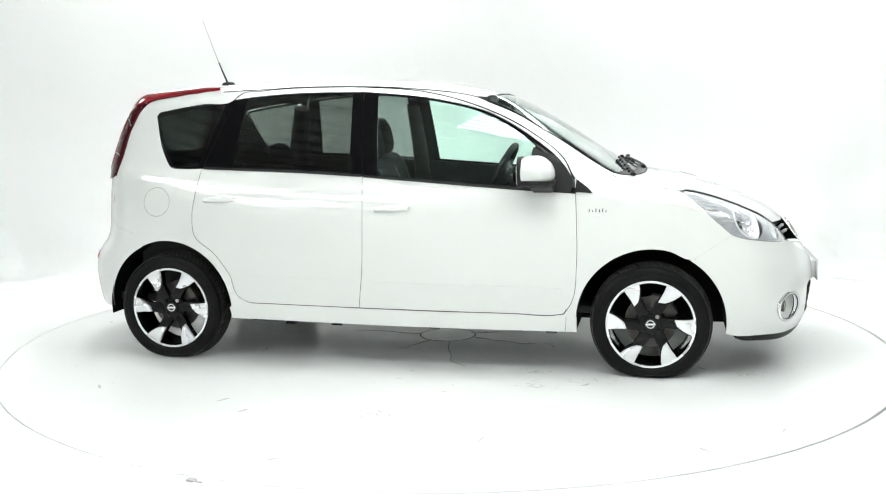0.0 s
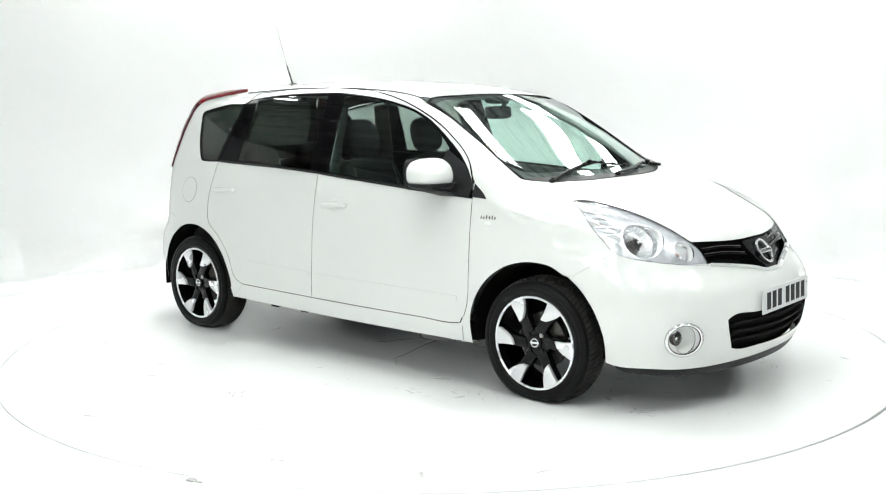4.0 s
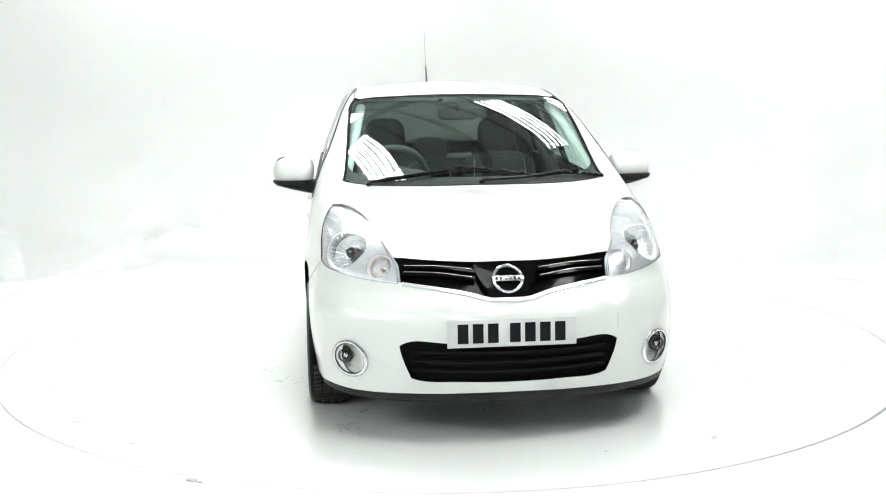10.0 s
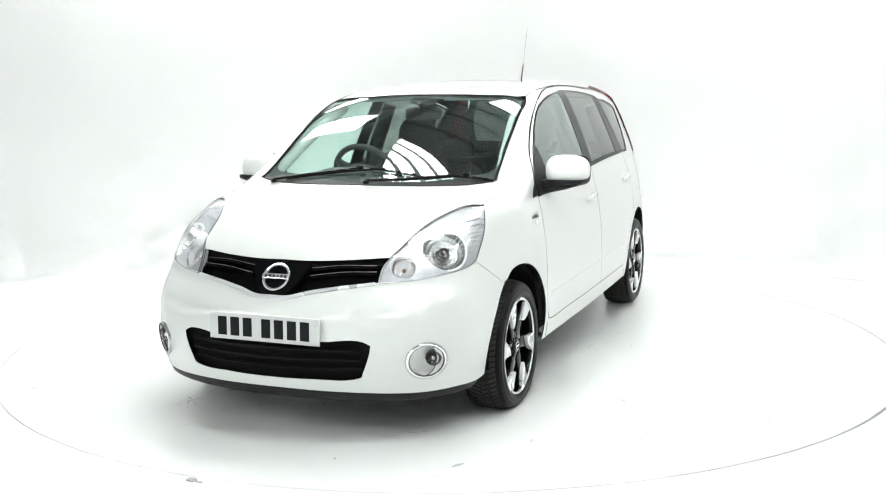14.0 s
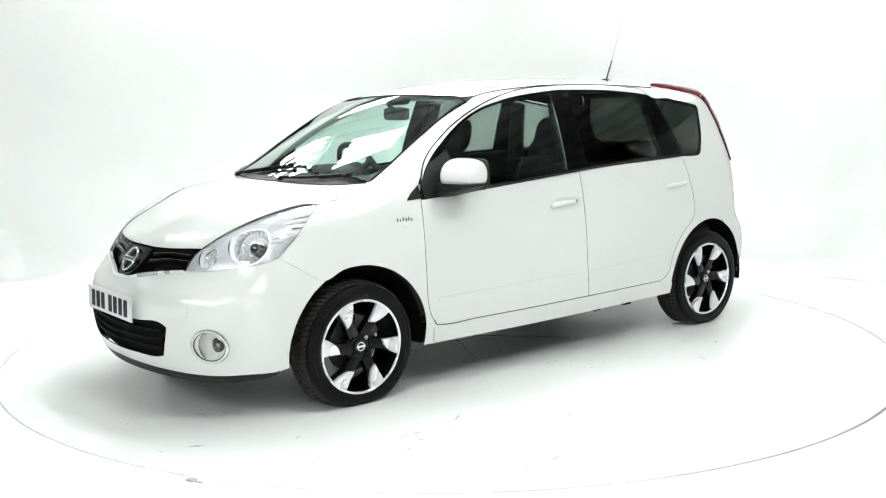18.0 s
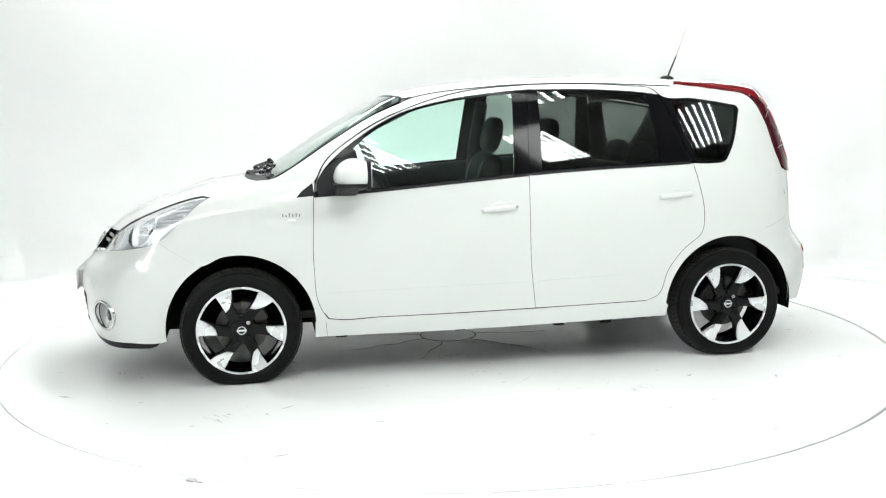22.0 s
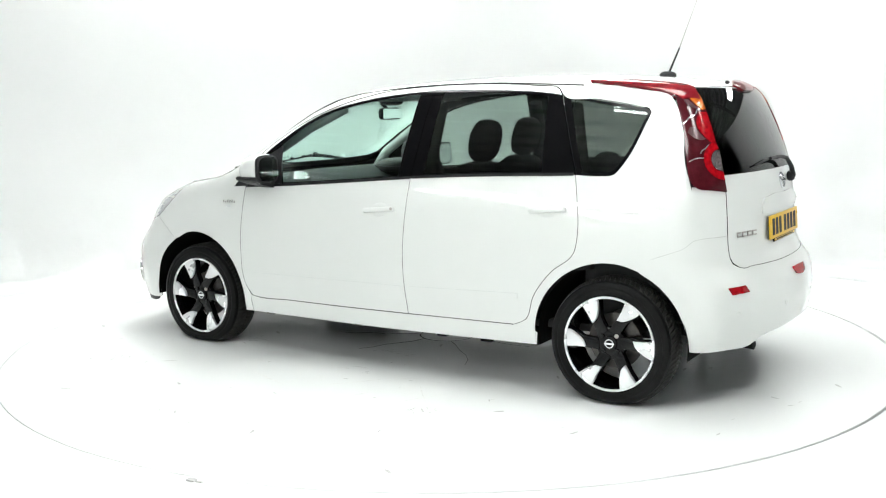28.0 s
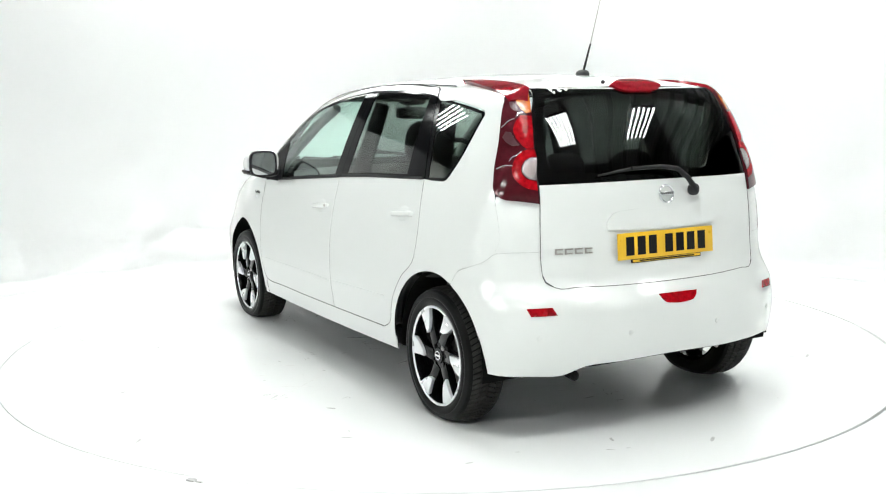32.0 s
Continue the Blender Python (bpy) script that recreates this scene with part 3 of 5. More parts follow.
    seam("roof_ditch", [(.43, .572, 1.400), (.36, .562, 1.425), (.25, .556, 1.442), (.095, .550, 1.454), (-.238, .532, 1.478), (-.5, .532, 1.480), (-.8, .545, 1.468), (-1.05, .553, 1.456)], 0.0035, TOP, flip, GAP, 0.0012)
    seam("sill_joint", S((.882, .304), (.880, .27), (.876, .228)), 0.0016, SIDE, flip, GAP)
    seam("sill_seam", S((.885, .345), (.868, .318), (.84, .3125), (.6, .312), (.3, .312), (0, .3145), (-.208, .317), (-.5, .3215), (-.816, .327)), 0.004, SIDE, flip, GAP)
# roof, bonnet, screens
roof = panel("roof", mirrored([(.465, 0, 1.43), (.455, .3, 1.425), (.42, .52, 1.40), (.36, .56, 1.425), (.25, .56, 1.44), (.095, .56, 1.447), (-.238, .537, 1.474), (-.5, .54, 1.476), (-.807, .563, 1.462), (-.945, .585, 1.440), (-1.10, .575, 1.442), (-1.366, .565, 1.432), (-1.47, .56, 1.42), (-1.55, .48, 1.44), (-1.61, .3, 1.45), (-1.64, 0, 1.455)]), TOP, car, PAINT, step=0.05, off=-0.002, gap=-0.003)
panel("headliner", mirrored([(.40, 0, 1.43), (.36, .45, 1.40), (.1, .50, 1.44), (-.8, .50, 1.46), (-1.4, .48, 1.43), (-1.5, 0, 1.45)]), TOP, roof, LINER, off=-0.035, thick=0.01, step=0.08)
bonnet = panel("bonnet", mirrored([(1.262, 0, .995), (1.245, .3, .997), (1.185, .53, 1.0), (1.112, .655, 1.021), (1.03, .70, 1.02), (1.2, .70, .985), (1.43, .690, .94), (1.469, .642, .934), (1.56, .583, .911), (1.69, .525, .866), (1.83, .487, .80), (1.90, .453, .757), (1.95, .3, .75), (1.985, .1, .746), (1.986, 0, .746)]), HOOD, car, PAINT, thick=0.0025, step=0.04, gap=-0.002, off=0.0006)
panel("bonnet_lining", mirrored([(1.262, 0, .995), (1.185, .53, 1.0), (1.03, .70, 1.02), (1.44, .685, .94), (1.69, .53, .866), (1.90, .453, .757), (1.986, 0, .746)]), HOOD, bonnet, UNDER, off=-0.03, gap=-0.02, step=0.08)
SCREEN_OUT = mirrored([(1.258, 0, .995), (1.24, .3, .998), (1.18, .53, 1.003), (1.120, .640, 1.018), (.9, .62, 1.155), (.65, .60, 1.295), (.45, .58, 1.388), (.438, .54, 1.40), (.45, .3, 1.425), (.458, 0, 1.432)])
SCREEN_IN = mirrored([(1.155, 0, 1.042), (1.135, .3, 1.042), (1.09, .50, 1.050), (1.06, .575, 1.056), (1.02, .606, 1.078), (.88, .600, 1.164), (.65, .583, 1.298), (.50, .563, 1.372), (.475, .49, 1.395), (.478, .3, 1.412), (.482, 0, 1.42)])
ws = panel("windscreen", SCREEN_OUT, SCREEN, car, GLASS_F, off=-0.001, thick=0.005, gap=-0.002, step=0.018, even=2, tune=(.85, -.0083, -.0033, .0544, -.0078, .0945, -.0228, .0393, .0371, .1071), label="raked windscreen, faintly green")
ws.visible_shadow = False
panel("windscreen_border", SCREEN_OUT, SCREEN, ws, BLACK_MATT, holes=[SCREEN_IN], off=-0.0075, thick=0.002, gap=0.001, step=0.03, label="black windscreen edge")

panel("screen_seal", SCREEN_OUT, SCREEN, ws, SEAL_SHADE, holes=[SCREEN_OUT], off=0.0012, thick=0.004, gap=-0.002, hole_gap=0.010, step=0.02, label="black rubber edge of the windscreen")

# front bumper with its openings
GRILLE = mirrored([(1.983, 0, .744), (1.965, .25, .748), (1.897, .452, .760), (1.988, .408, .660), (2.03, .28, .640), (2.068, .153, .621), (2.09, .08, .605), (2.094, 0, .601)])
INTAKE = mirrored([(2.12, 0, .437), (2.11, .25, .437), (2.092, .425, .436), (2.084, .446, .424), (2.085, .442, .400), (2.084, .402, .289), (2.09, .392, .284), (2.11, .20, .279), (2.12, 0, .278)])
BUMPER = mirrored([(2.094, 0, .600), (2.09, .08, .604), (2.068, .153, .620), (2.03, .28, .640), (1.980, .42, .659), (1.904, .582, .668), (1.845, .660, .683), (1.725, .735, .706), (1.688, .747, .720), (1.643, .765, .694), (1.598, .785, .667), (1.553, .805, .640), (1.509, .822, .612)] + arc(1.30, .285, .37, 60, -8, 7)
                  + [(1.70, .79, .222), (1.84, .735, .222), (1.95, .6, .222), (2.06, .3, .232), (2.10, 0, .236)])
FOGS = [[(1.972 + 0 * s, s * (.641 + .063 * math.cos(a)), .355 + .066 * math.sin(a)) for a in np.linspace(0, 2 * math.pi, 15)[:-1]] for s in (1, -1)]
bumper = panel("front_bumper", BUMPER, NOSE, car, PAINT, holes=[INTAKE] + FOGS, step=0.035, off=-0.0010, gap=-0.0015, hole_gap=-0.0006)
panel("lip_spoiler", mirrored([(2.10, 0, .234), (2.06, .3, .230), (1.95, .6, .220), (1.84, .735, .220), (1.70, .79, .220), (1.72, .78, .200), (1.84, .735, .185), (1.95, .6, .175), (2.06, .3, .172), (2.10, 0, .172)]), NOSE, bumper, BLACK_MATT, off=-0.004, label="dark grey plastic lip")
panel("intake_back", INTAKE, NOSE, bumper, UNDER, off=-0.034, gap=-0.04, step=0.05)
for k, h in enumerate((.318, .358, .398)):
    panel("intake_slat", mirrored([(2.12, 0, h + .005), (2.09, .40, h + .005), (2.09, .40, h - .004), (2.12, 0, h - .004)]), NOSE, bumper, UNDER, off=-0.008, thick=0.022, gap=0)
gr = panel("grille", GRILLE, NOSE, car, BLACK_GLOSS, off=-0.035, thick=0.01, gap=-0.012, label="black upper grille")
for z0, z1 in ((.741, .720), (.705, .676)):      # slats that fall towards the shield, with a thin bright upper edge
    for s in (1, -1):
        sl = panel("grille_slat", [(2.0, .13, z1), (1.97, .28, (z0 + z1) / 2 + .002), (1.95, .425, z0), (1.955, .42, z0 - .015), (1.975, .28, (z0 + z1) / 2 - .013), (2.01, .13, z1 - .015)], NOSE, gr, BLACK_GLOSS, off=-0.007, thick=0.03, gap=0, mirror=s < 0)
        panel("slat_trim", [(2.0, .14, z1 - .0005), (1.97, .28, (z0 + z1) / 2 + .0015), (1.95, .415, z0 - .001), (1.95, .415, z0 - .0032), (1.97, .28, (z0 + z1) / 2 - .0008), (2.0, .14, z1 - .0028)], NOSE, gr, STEEL, off=-0.0055, thick=0.004, gap=0, step=0.03, mirror=s < 0, label="thin bright slat edge")
panel("grille_shield", mirrored([(2.0, 0, .738), (2.0, .135, .738), (2.02, .125, .70), (2.05, .085, .630), (2.08, .06, .612), (2.09, 0, .608)]), NOSE, gr, BLACK_GLOSS, off=0.004, thick=0.04, gap=0)
panel("grille_trim", mirrored([(2.09, 0, .606), (2.09, .075, .609), (2.068, .15, .626), (2.03, .28, .646), (1.983, .425, .665), (1.988, .425, .653), (2.033, .285, .632), (2.070, .16, .610), (2.094, .085, .594), (2.098, 0, .590)]), NOSE, gr, ALLOY, off=0.007, thick=0.018, gap=0, step=0.02, label="chrome strip under the grille")

# headlamps
HL = [(1.437, .70, .938), (1.493, .718, .889), (1.542, .733, .847), (1.59, .740, .803), (1.639, .744, .763), (1.684, .746, .724), (1.725, .733, .708), (1.845, .657, .685), (1.925, .544, .666), (1.976, .442, .659), (1.93, .448, .727), (1.88, .475, .770), (1.83, .490, .803), (1.69, .525, .866), (1.56, .583, .911), (1.469, .64, .934)]
for s in (1, -1):
    fl = s < 0
    hl = panel("headlamp", HL, LAMP, car, LENS, off=-0.0008, thick=0.004, gap=-0.007, step=0.03, mirror=fl, label="clear headlamp with a bright reflector")
    hl.visible_shadow = False
    bowls = []
    for nm, c, r, dep in (("main_bowl", (1.770, .650, .792), .098, .060), ("side_bowl", (1.902, .515, .727), .053, .040)):
        p = snap([c])
        nrm = Vector(grad(p)[0])
        fwd = (nrm * 2.2 + Vector((0.93, 0.30, 0.0)).normalized()).normalized()
        bowls.append((nm, Vector(p[0]) - nrm * 0.033, fwd, r, dep))
    rings = [[tuple(c + fwd.to_track_quat("Z", "Y") @ Vector((r * math.cos(a), r * math.sin(a), 0))) for a in np.linspace(0, 2 * math.pi, 25)[:-1]] for nm, c, fwd, r, dep in bowls]
    panel("lamp_housing", HL, LAMP, hl, LAMP_GREY, holes=rings, off=-0.007, thick=0.003, gap=-0.010, hole_gap=0.0, step=0.02, mirror=fl)
    seam("lamp_seam", HL[:10], 0.0016, LAMP, fl, GAP)
    seam("lamp_seam", HL[9:] + HL[:1], 0.0013, LAMP, fl, GAP, 0.0036)
    for k in range(6):                            # stepped ribs at the lamp's rear end
        z = .905 - .021 * k
        x0, y0 = 1.444 + (.94 - z) * 1.30, .70 + min((.94 - z), .07) * 1.0
        panel("lamp_rib", [(x0 + .012, y0, z), (x0 + .12 - .006 * k, y0 - .05, z - .008), (x0 + .12 - .006 * k, y0 - .05, z - .0115), (x0 + .016, y0, z - .0045)], LAMP, hl, STEEL, off=-0.0045, thick=0.004, gap=0, step=0.02, mirror=fl)
    for nm, c, fwd, r, dep in bowls:
        c, fwd = Vector((c.x, c.y * s, c.z)), Vector((fwd.x, fwd.y * s, fwd.z))
        m = Matrix.Translation(rest(c)) @ fwd.to_track_quat("Z", "Y").to_matrix().to_4x4()
        b = bmesh.new()
        prof = [(r * .90, -dep * .2), (r * .78, -dep * .62), (r * .60, -dep * .88), (r * .4, -dep), (0.014, -dep * 1.05), (0.0005, -dep * 1.05)]
        for i in range(30):                       # a fluted reflector
            w = 2 * math.pi / 30
            for (r0, h0), (r1, h1) in zip(prof, prof[1:]):
                q = [m @ Vector((rr * math.cos(w * (i + e)), rr * math.sin(w * (i + e)), hh + (0.0035 * min(rr / r, 1) if e == .5 else 0))) for rr, hh, e in
                     ((r0, h0, 0), (r0, h0, .5), (r0, h0, 1), (r1, h1, 1), (r1, h1, .5), (r1, h1, 0))]
                v = [b.verts.new(p) for p in q]
                b.faces.new((v[0], v[1], v[4], v[5])), b.faces.new((v[1], v[2], v[3], v[4]))
        for v in b.verts:                         # keep the bowl under the lens and the bonnet
            p = np.array([v.co - CAR])
            f = float(body(*p.T)[0])
            if f > -0.009:
                v.co -= Vector(grad(p)[0]) * (f + 0.009)
        part(nm, b, LAMP_CUP, hl)
        b = bmesh.new()
        lathe(b, [(r * 1.05, -0.008), (r * 1.04, 0.014), (r * .99, 0.0165), (r * .94, 0.012), (r * .90, -dep * .2)], m, 48)
        for v in b.verts:
            p = np.array([v.co - CAR])
            f = float(body(*p.T)[0])
            if f > -0.007:
                v.co -= Vector(grad(p)[0]) * (f + 0.007)
        part("bowl_ring", b, LAMP_RING, hl, "white ring round the reflector")
        if nm == "main_bowl":
            b = bmesh.new()
            lathe(b, [(.024, -dep * .98), (.024, -dep * .55), (.019, -dep * .50), (.0175, -dep * .98)], m, 24)
            for a in (40, 160, 280):
                box(b, .018, .034, -.002, .002, -dep * 1.0, -dep * .6, m=m @ pose(0, 0, 0, 0, 0, a))
            part("bulb_shield", b, DISC, hl)
            b = bmesh.new()
            lathe(b, [(.008, -dep), (.008, -dep * .45), (.005, -dep * .35), (.0005, -dep * .33)], m, 16)
            part("bulb", b, CHROME, hl)
        if nm == "side_bowl":
            b = bmesh.new()
            lathe(b, [(.0085, -dep * .98), (.0085, -dep * .7), (.006, -dep * .55), (.0005, -dep * .5)], m, 20)
            part("indicator_bulb", b, AMBER_PALE, hl, "pale amber bulb")
    # fog lamps
    p = snap([(1.972, .641 * s, .355)])
    c, fwd = Vector(p[0]), Vector(grad(p)[0])
    m = Matrix.Translation(rest(c)) @ fwd.to_track_quat("Z", "Y").to_matrix().to_4x4() @ Matrix.Diagonal((1.17, 1.03, 1, 1))
    b = bmesh.new()
    lathe(b, [(.061, -.024), (.062, .001), (.065, .005), (.070, .005), (.0735, .001), (.0745, -.012)], m, 56)
    fg = part("fog_lamp_bezel", b, CHROME, car, "chrome ring round the fog lamp")
    # dark ring coloured in for a reflection on the chrome's inner edge
    b = bmesh.new()
    lathe(b, [(.0613, .001), (.0620, .0036), (.0640, .0052)], m, 56)
    part("bezel_dark_line", b, GAP, fg)
    b = bmesh.new()
    lathe(b, [(.0755, .0012), (.0768, .0022), (.0775, .0005)], m, 56)
    part("bezel_dark_line", b, SEAM, fg)
    b = bmesh.new()
    lathe(b, [(.0625, -.004), (.056, -.026), (.044, -.036), (.0005, -.038)], m, 48)
    part("fog_lamp_cup", b, PAINT, fg)
    m2 = Matrix.Translation(rest(c + Vector((-.032, .016 * s, .006)))) @ Vector((1, 0.15 * s, 0)).to_track_quat("Z", "Y").to_matrix().to_4x4()
    b = bmesh.new()
    lathe(b, [(.031, -.04), (.032, .004), (.030, .010), (.0275, .010), (.0265, .004), (.015, -.012), (.0005, -.014)], m2, 36)
    fb = part("fog_lamp", b, DISC, fg, "round fog lamp with a dark shell")
    b = bmesh.new()
    lathe(b, [(.0328, -.04), (.0328, -.004), (.0322, -.002)], m2, 36)
    part("fog_lamp_shell", b, DISC, fb)
    b = bmesh.new()
    lathe(b, [(.009, -.012), (.009, .004), (.006, .006), (.0005, .007)], m2, 16)
    part("fog_bulb", b, CHROME, fb)
    b = bmesh.new()
    lathe(b, [(.0295, .008), (.024, .012), (.012, .0155), (.0005, .0165), (.0005, .0140), (.012, .013), (.024, .0095), (.0295, .0055)], m2, 36)
    part("fog_lens", b, LENS, fb).visible_shadow = False

# the rear
RGLASS = mirrored([(-1.66, 0, 1.435), (-1.63, .25, 1.433), (-1.555, .49, 1.434), (-1.62, .545, 1.25), (-1.735, .568, 1.050), (-1.80, .35, 1.054), (-1.83, 0, 1.056)])
GATE = mirrored([(-1.665, 0, 1.452), (-1.63, .25, 1.45), (-1.55, .500, 1.446), (-1.69, .556, 1.19), (-1.745, .572, 1.0), (-1.765, .582, .80), (-1.770, .582, .728), (-1.785, .570, .66), (-1.812, .54, .637), (-1.842, .45, .635), (-1.867, .35, .633), (-1.901, 0, .631)])
gate = panel("tailgate", GATE, BACK, car, PAINT, holes=[RGLASS], step=0.04, label="white tailgate with a dark rear window")
panel("gate_seal", GATE, BACK, gate, SEAL_SHADE, holes=[GATE], gap=-0.0004, hole_gap=0.0012, off=0.0014, step=0.03, label="dark gap round the tailgate")
rg = panel("rear_window", RGLASS, BACK, gate, GLASS_B, off=0.001, thick=0.005, gap=0.001, step=0.018, even=2, tune=(-1.7, -.0603, .0212, -.022, .0732, -.095, .0349, 0, 0, -.0017), label="dark privacy rear window")
panel("rear_window_border", RGLASS, BACK, gate, BLACK_GLOSS, holes=[mirrored([(-1.66, 0, 1.40), (-1.60, .45, 1.39), (-1.62, .49, 1.25), (-1.72, .51, 1.09), (-1.83, 0, 1.09)])], off=-0.005, thick=0.003, step=0.04)
RB_HALF = [(-1.898, 0, .627), (-1.86, .35, .629), (-1.835, .44, .630), (-1.81, .545, .633), (-1.79, .578, .655), (-1.778, .588, .70), (-1.773, .588, .780), (-1.745, .64, .779), (-1.70, .71, .777)] + S((-1.661, .772), (-1.642, .743), (-1.50, .690)) + arc(-1.30, .290, .368, 114, 181, 7)
RB_FOOT = [(-1.69, .765, .283), (-1.80, .66, .284), (-1.86, .53, .288), (-1.887, .47, .315), (-1.93, .29, .329), (-1.95, 0, .340), (-1.93, -.29, .329), (-1.887, -.47, .327), (-1.80, -.66, .318), (-1.70, -.76, .28)]
RB = RB_HALF + RB_FOOT + [(x, -y, z) for x, y, z in RB_HALF[:0:-1]]
rb = panel("rear_bumper", RB, TAIL, car, PAINT, off=-0.0006, gap=-0.004)
panel("bumper_underside", mirrored([(-1.95, 0, .346), (-1.93, .29, .336), (-1.887, .47, .325), (-1.80, .60, .330), (-1.80, .59, .322), (-1.88, .47, .30), (-1.93, .25, .312), (-1.95, 0, .318)]), TAIL, rb, UNDER, off=-0.02)
for s in (1, -1):
    fl = s < 0
    panel("rear_corner", [(-1.643, .712, 1.0), (-1.70, .65, .985), (-1.752, .578, .972), (-1.770, .586, .80), (-1.773, .588, .783), (-1.745, .64, .782), (-1.70, .71, .780), (-1.664, .757, .776)], RLAMP, car, PAINT, mirror=fl, step=0.03, off=-0.001, gap=-0.006)
    tl = panel("tail_lamp", [(-1.533, .612, 1.353), (-1.58, .66, 1.227), (-1.611, .70, 1.083), (-1.634, .716, 1.020), (-1.66, .70, .995), (-1.70, .65, .985), (-1.750, .576, .975), (-1.689, .560, 1.185), (-1.62, .53, 1.33), (-1.56, .50, 1.440), (-1.50, .52, 1.452), (-1.45, .545, 1.44), (-1.50, .575, 1.41)], RLAMP, car, RED, mirror=fl, step=0.025, off=0.010, thick=0.014, label="tall dark red tail lamp")
    panel("indicator_lens", [(-1.548, .515, 1.434), (-1.566, .508, 1.427), (-1.609, .527, 1.371), (-1.625, .536, 1.338), (-1.621, .553, 1.333), (-1.604, .565, 1.347), (-1.58, .569, 1.372), (-1.556, .56, 1.399), (-1.552, .539, 1.418)], RLAMP, tl, AMBER, mirror=fl, step=0.015, off=0.0125, gap=0, bulge=0.002, label="amber indicator lens")
    panel("brake_lens", [(-1.612, .575, 1.324), (-1.633, .54, 1.323), (-1.657, .55, 1.264), (-1.683, .562, 1.195), (-1.677, .581, 1.191), (-1.665, .598, 1.201), (-1.652, .606, 1.216), (-1.634, .614, 1.241), (-1.617, .612, 1.269), (-1.611, .597, 1.299)], RLAMP, tl, RED_BRIGHT, mirror=fl, step=0.015, off=0.0125, gap=0, bulge=0.002, label="bright red brake lens")
    panel("fog_lens", [(-1.669, .597, 1.186), (-1.684, .561, 1.190), (-1.697, .558, 1.16), (-1.688, .584, 1.158), (-1.683, .607, 1.145), (-1.684, .622, 1.122), (-1.69, .625, 1.098), (-1.705, .614, 1.076), (-1.726, .576, 1.063), (-1.735, .577, 1.027), (-1.714, .615, 1.037), (-1.693, .644, 1.06), (-1.674, .655, 1.093), (-1.662, .644, 1.136), (-1.665, .624, 1.167)], RLAMP, tl, RED_BRIGHT, mirror=fl, step=0.012, off=0.0125, gap=0, bulge=0.0015)
    panel("reversing_lens", [(-1.699, .559, 1.157), (-1.688, .584, 1.154), (-1.684, .605, 1.141), (-1.686, .619, 1.120), (-1.692, .622, 1.1), (-1.704, .609, 1.079), (-1.725, .576, 1.067)], RLAMP, tl, FACET, mirror=fl, step=0.012, off=0.0125, gap=0, bulge=0.003, label="clear silvered reversing lens")
    for cup in ([(-1.549, .584, 1.38), (-1.564, .575, 1.378), (-1.594, .575, 1.352), (-1.604, .574, 1.341), (-1.583, .588, 1.347), (-1.566, .591, 1.36)], [(-1.591, .644, 1.238), (-1.595, .631, 1.261), (-1.615, .62, 1.258), (-1.64, .616, 1.224), (-1.655, .608, 1.208), (-1.637, .631, 1.205), (-1.617, .642, 1.216)]):
        panel("lamp_scallop", cup, RLAMP, tl, MAUVE, mirror=fl, step=0.015, off=0.0115, gap=0, bulge=0.002, label="dull mauve scallop under the lens")
    panel("lamp_spear", [(-1.075, .530, 1.473), (-1.332, .558, 1.44), (-1.475, .571, 1.411), (-1.545, .578, 1.375), (-1.60, .53, 1.375), (-1.565, .497, 1.43), (-1.50, .50, 1.455), (-1.30, .505, 1.47)], Flat((0, -.6, -.8), (-1.3, .53, 1.45)), tl, RED_MID, mirror=fl, step=0.025, off=0.0145, thick=0.026)
    for line in ([(-1.499, .584, 1.394), (-1.51, .576, 1.4), (-1.531, .571, 1.401), (-1.549, .566, 1.398)], [(-1.606, .59, 1.317), (-1.604, .578, 1.332), (-1.611, .568, 1.336)], [(-1.571, .636, 1.274), (-1.579, .627, 1.284), (-1.589, .612, 1.303), (-1.605, .597, 1.311)],
                 [(-1.651, .651, 1.143), (-1.653, .642, 1.157), (-1.663, .626, 1.166), (-1.668, .608, 1.181)], [(-1.618, .689, 1.11), (-1.636, .673, 1.122), (-1.663, .648, 1.124)]):      # bright scalloped edges inside the lamp
        seam("lamp_ridge", line, 0.004, RLAMP, fl, BADGE, 0.0122, tl)
    panel("rear_reflector", [(-1.803, .675, .564), (-1.851, .582, .567), (-1.866, .567, .536), (-1.818, .663, .531)], TAIL, rb, RED_BRIGHT, mirror=fl, off=0.003, step=0.02, gap=0)
panel("rear_fog_lamp", [(-1.936, .102, .588), (-1.94, 0, .589), (-1.94, -.102, .588), (-1.946, -.090, .568), (-1.955, -.070, .553), (-1.957, -.045, .548), (-1.957, .045, .548), (-1.955, .074, .553), (-1.946, .094, .568)], TAIL, rb, RED_BRIGHT, off=0.003, step=0.02, gap=0)
panel("high_brake_lamp", mirrored([(-1.60, 0, 1.462), (-1.615, .09, 1.458), (-1.638, .142, 1.444), (-1.66, .10, 1.425), (-1.67, 0, 1.420)]), Flat((.8, 0, -.6), (-1.63, 0, 1.44)), gate, RED_MID, off=0.012, thick=0.02, step=0.02, gap=0, bulge=0.004, label="red high-level brake lamp")


# ---- wheels ----
def polar(r, a):
    return (r * math.cos(radians(a)), r * math.sin(radians(a)))


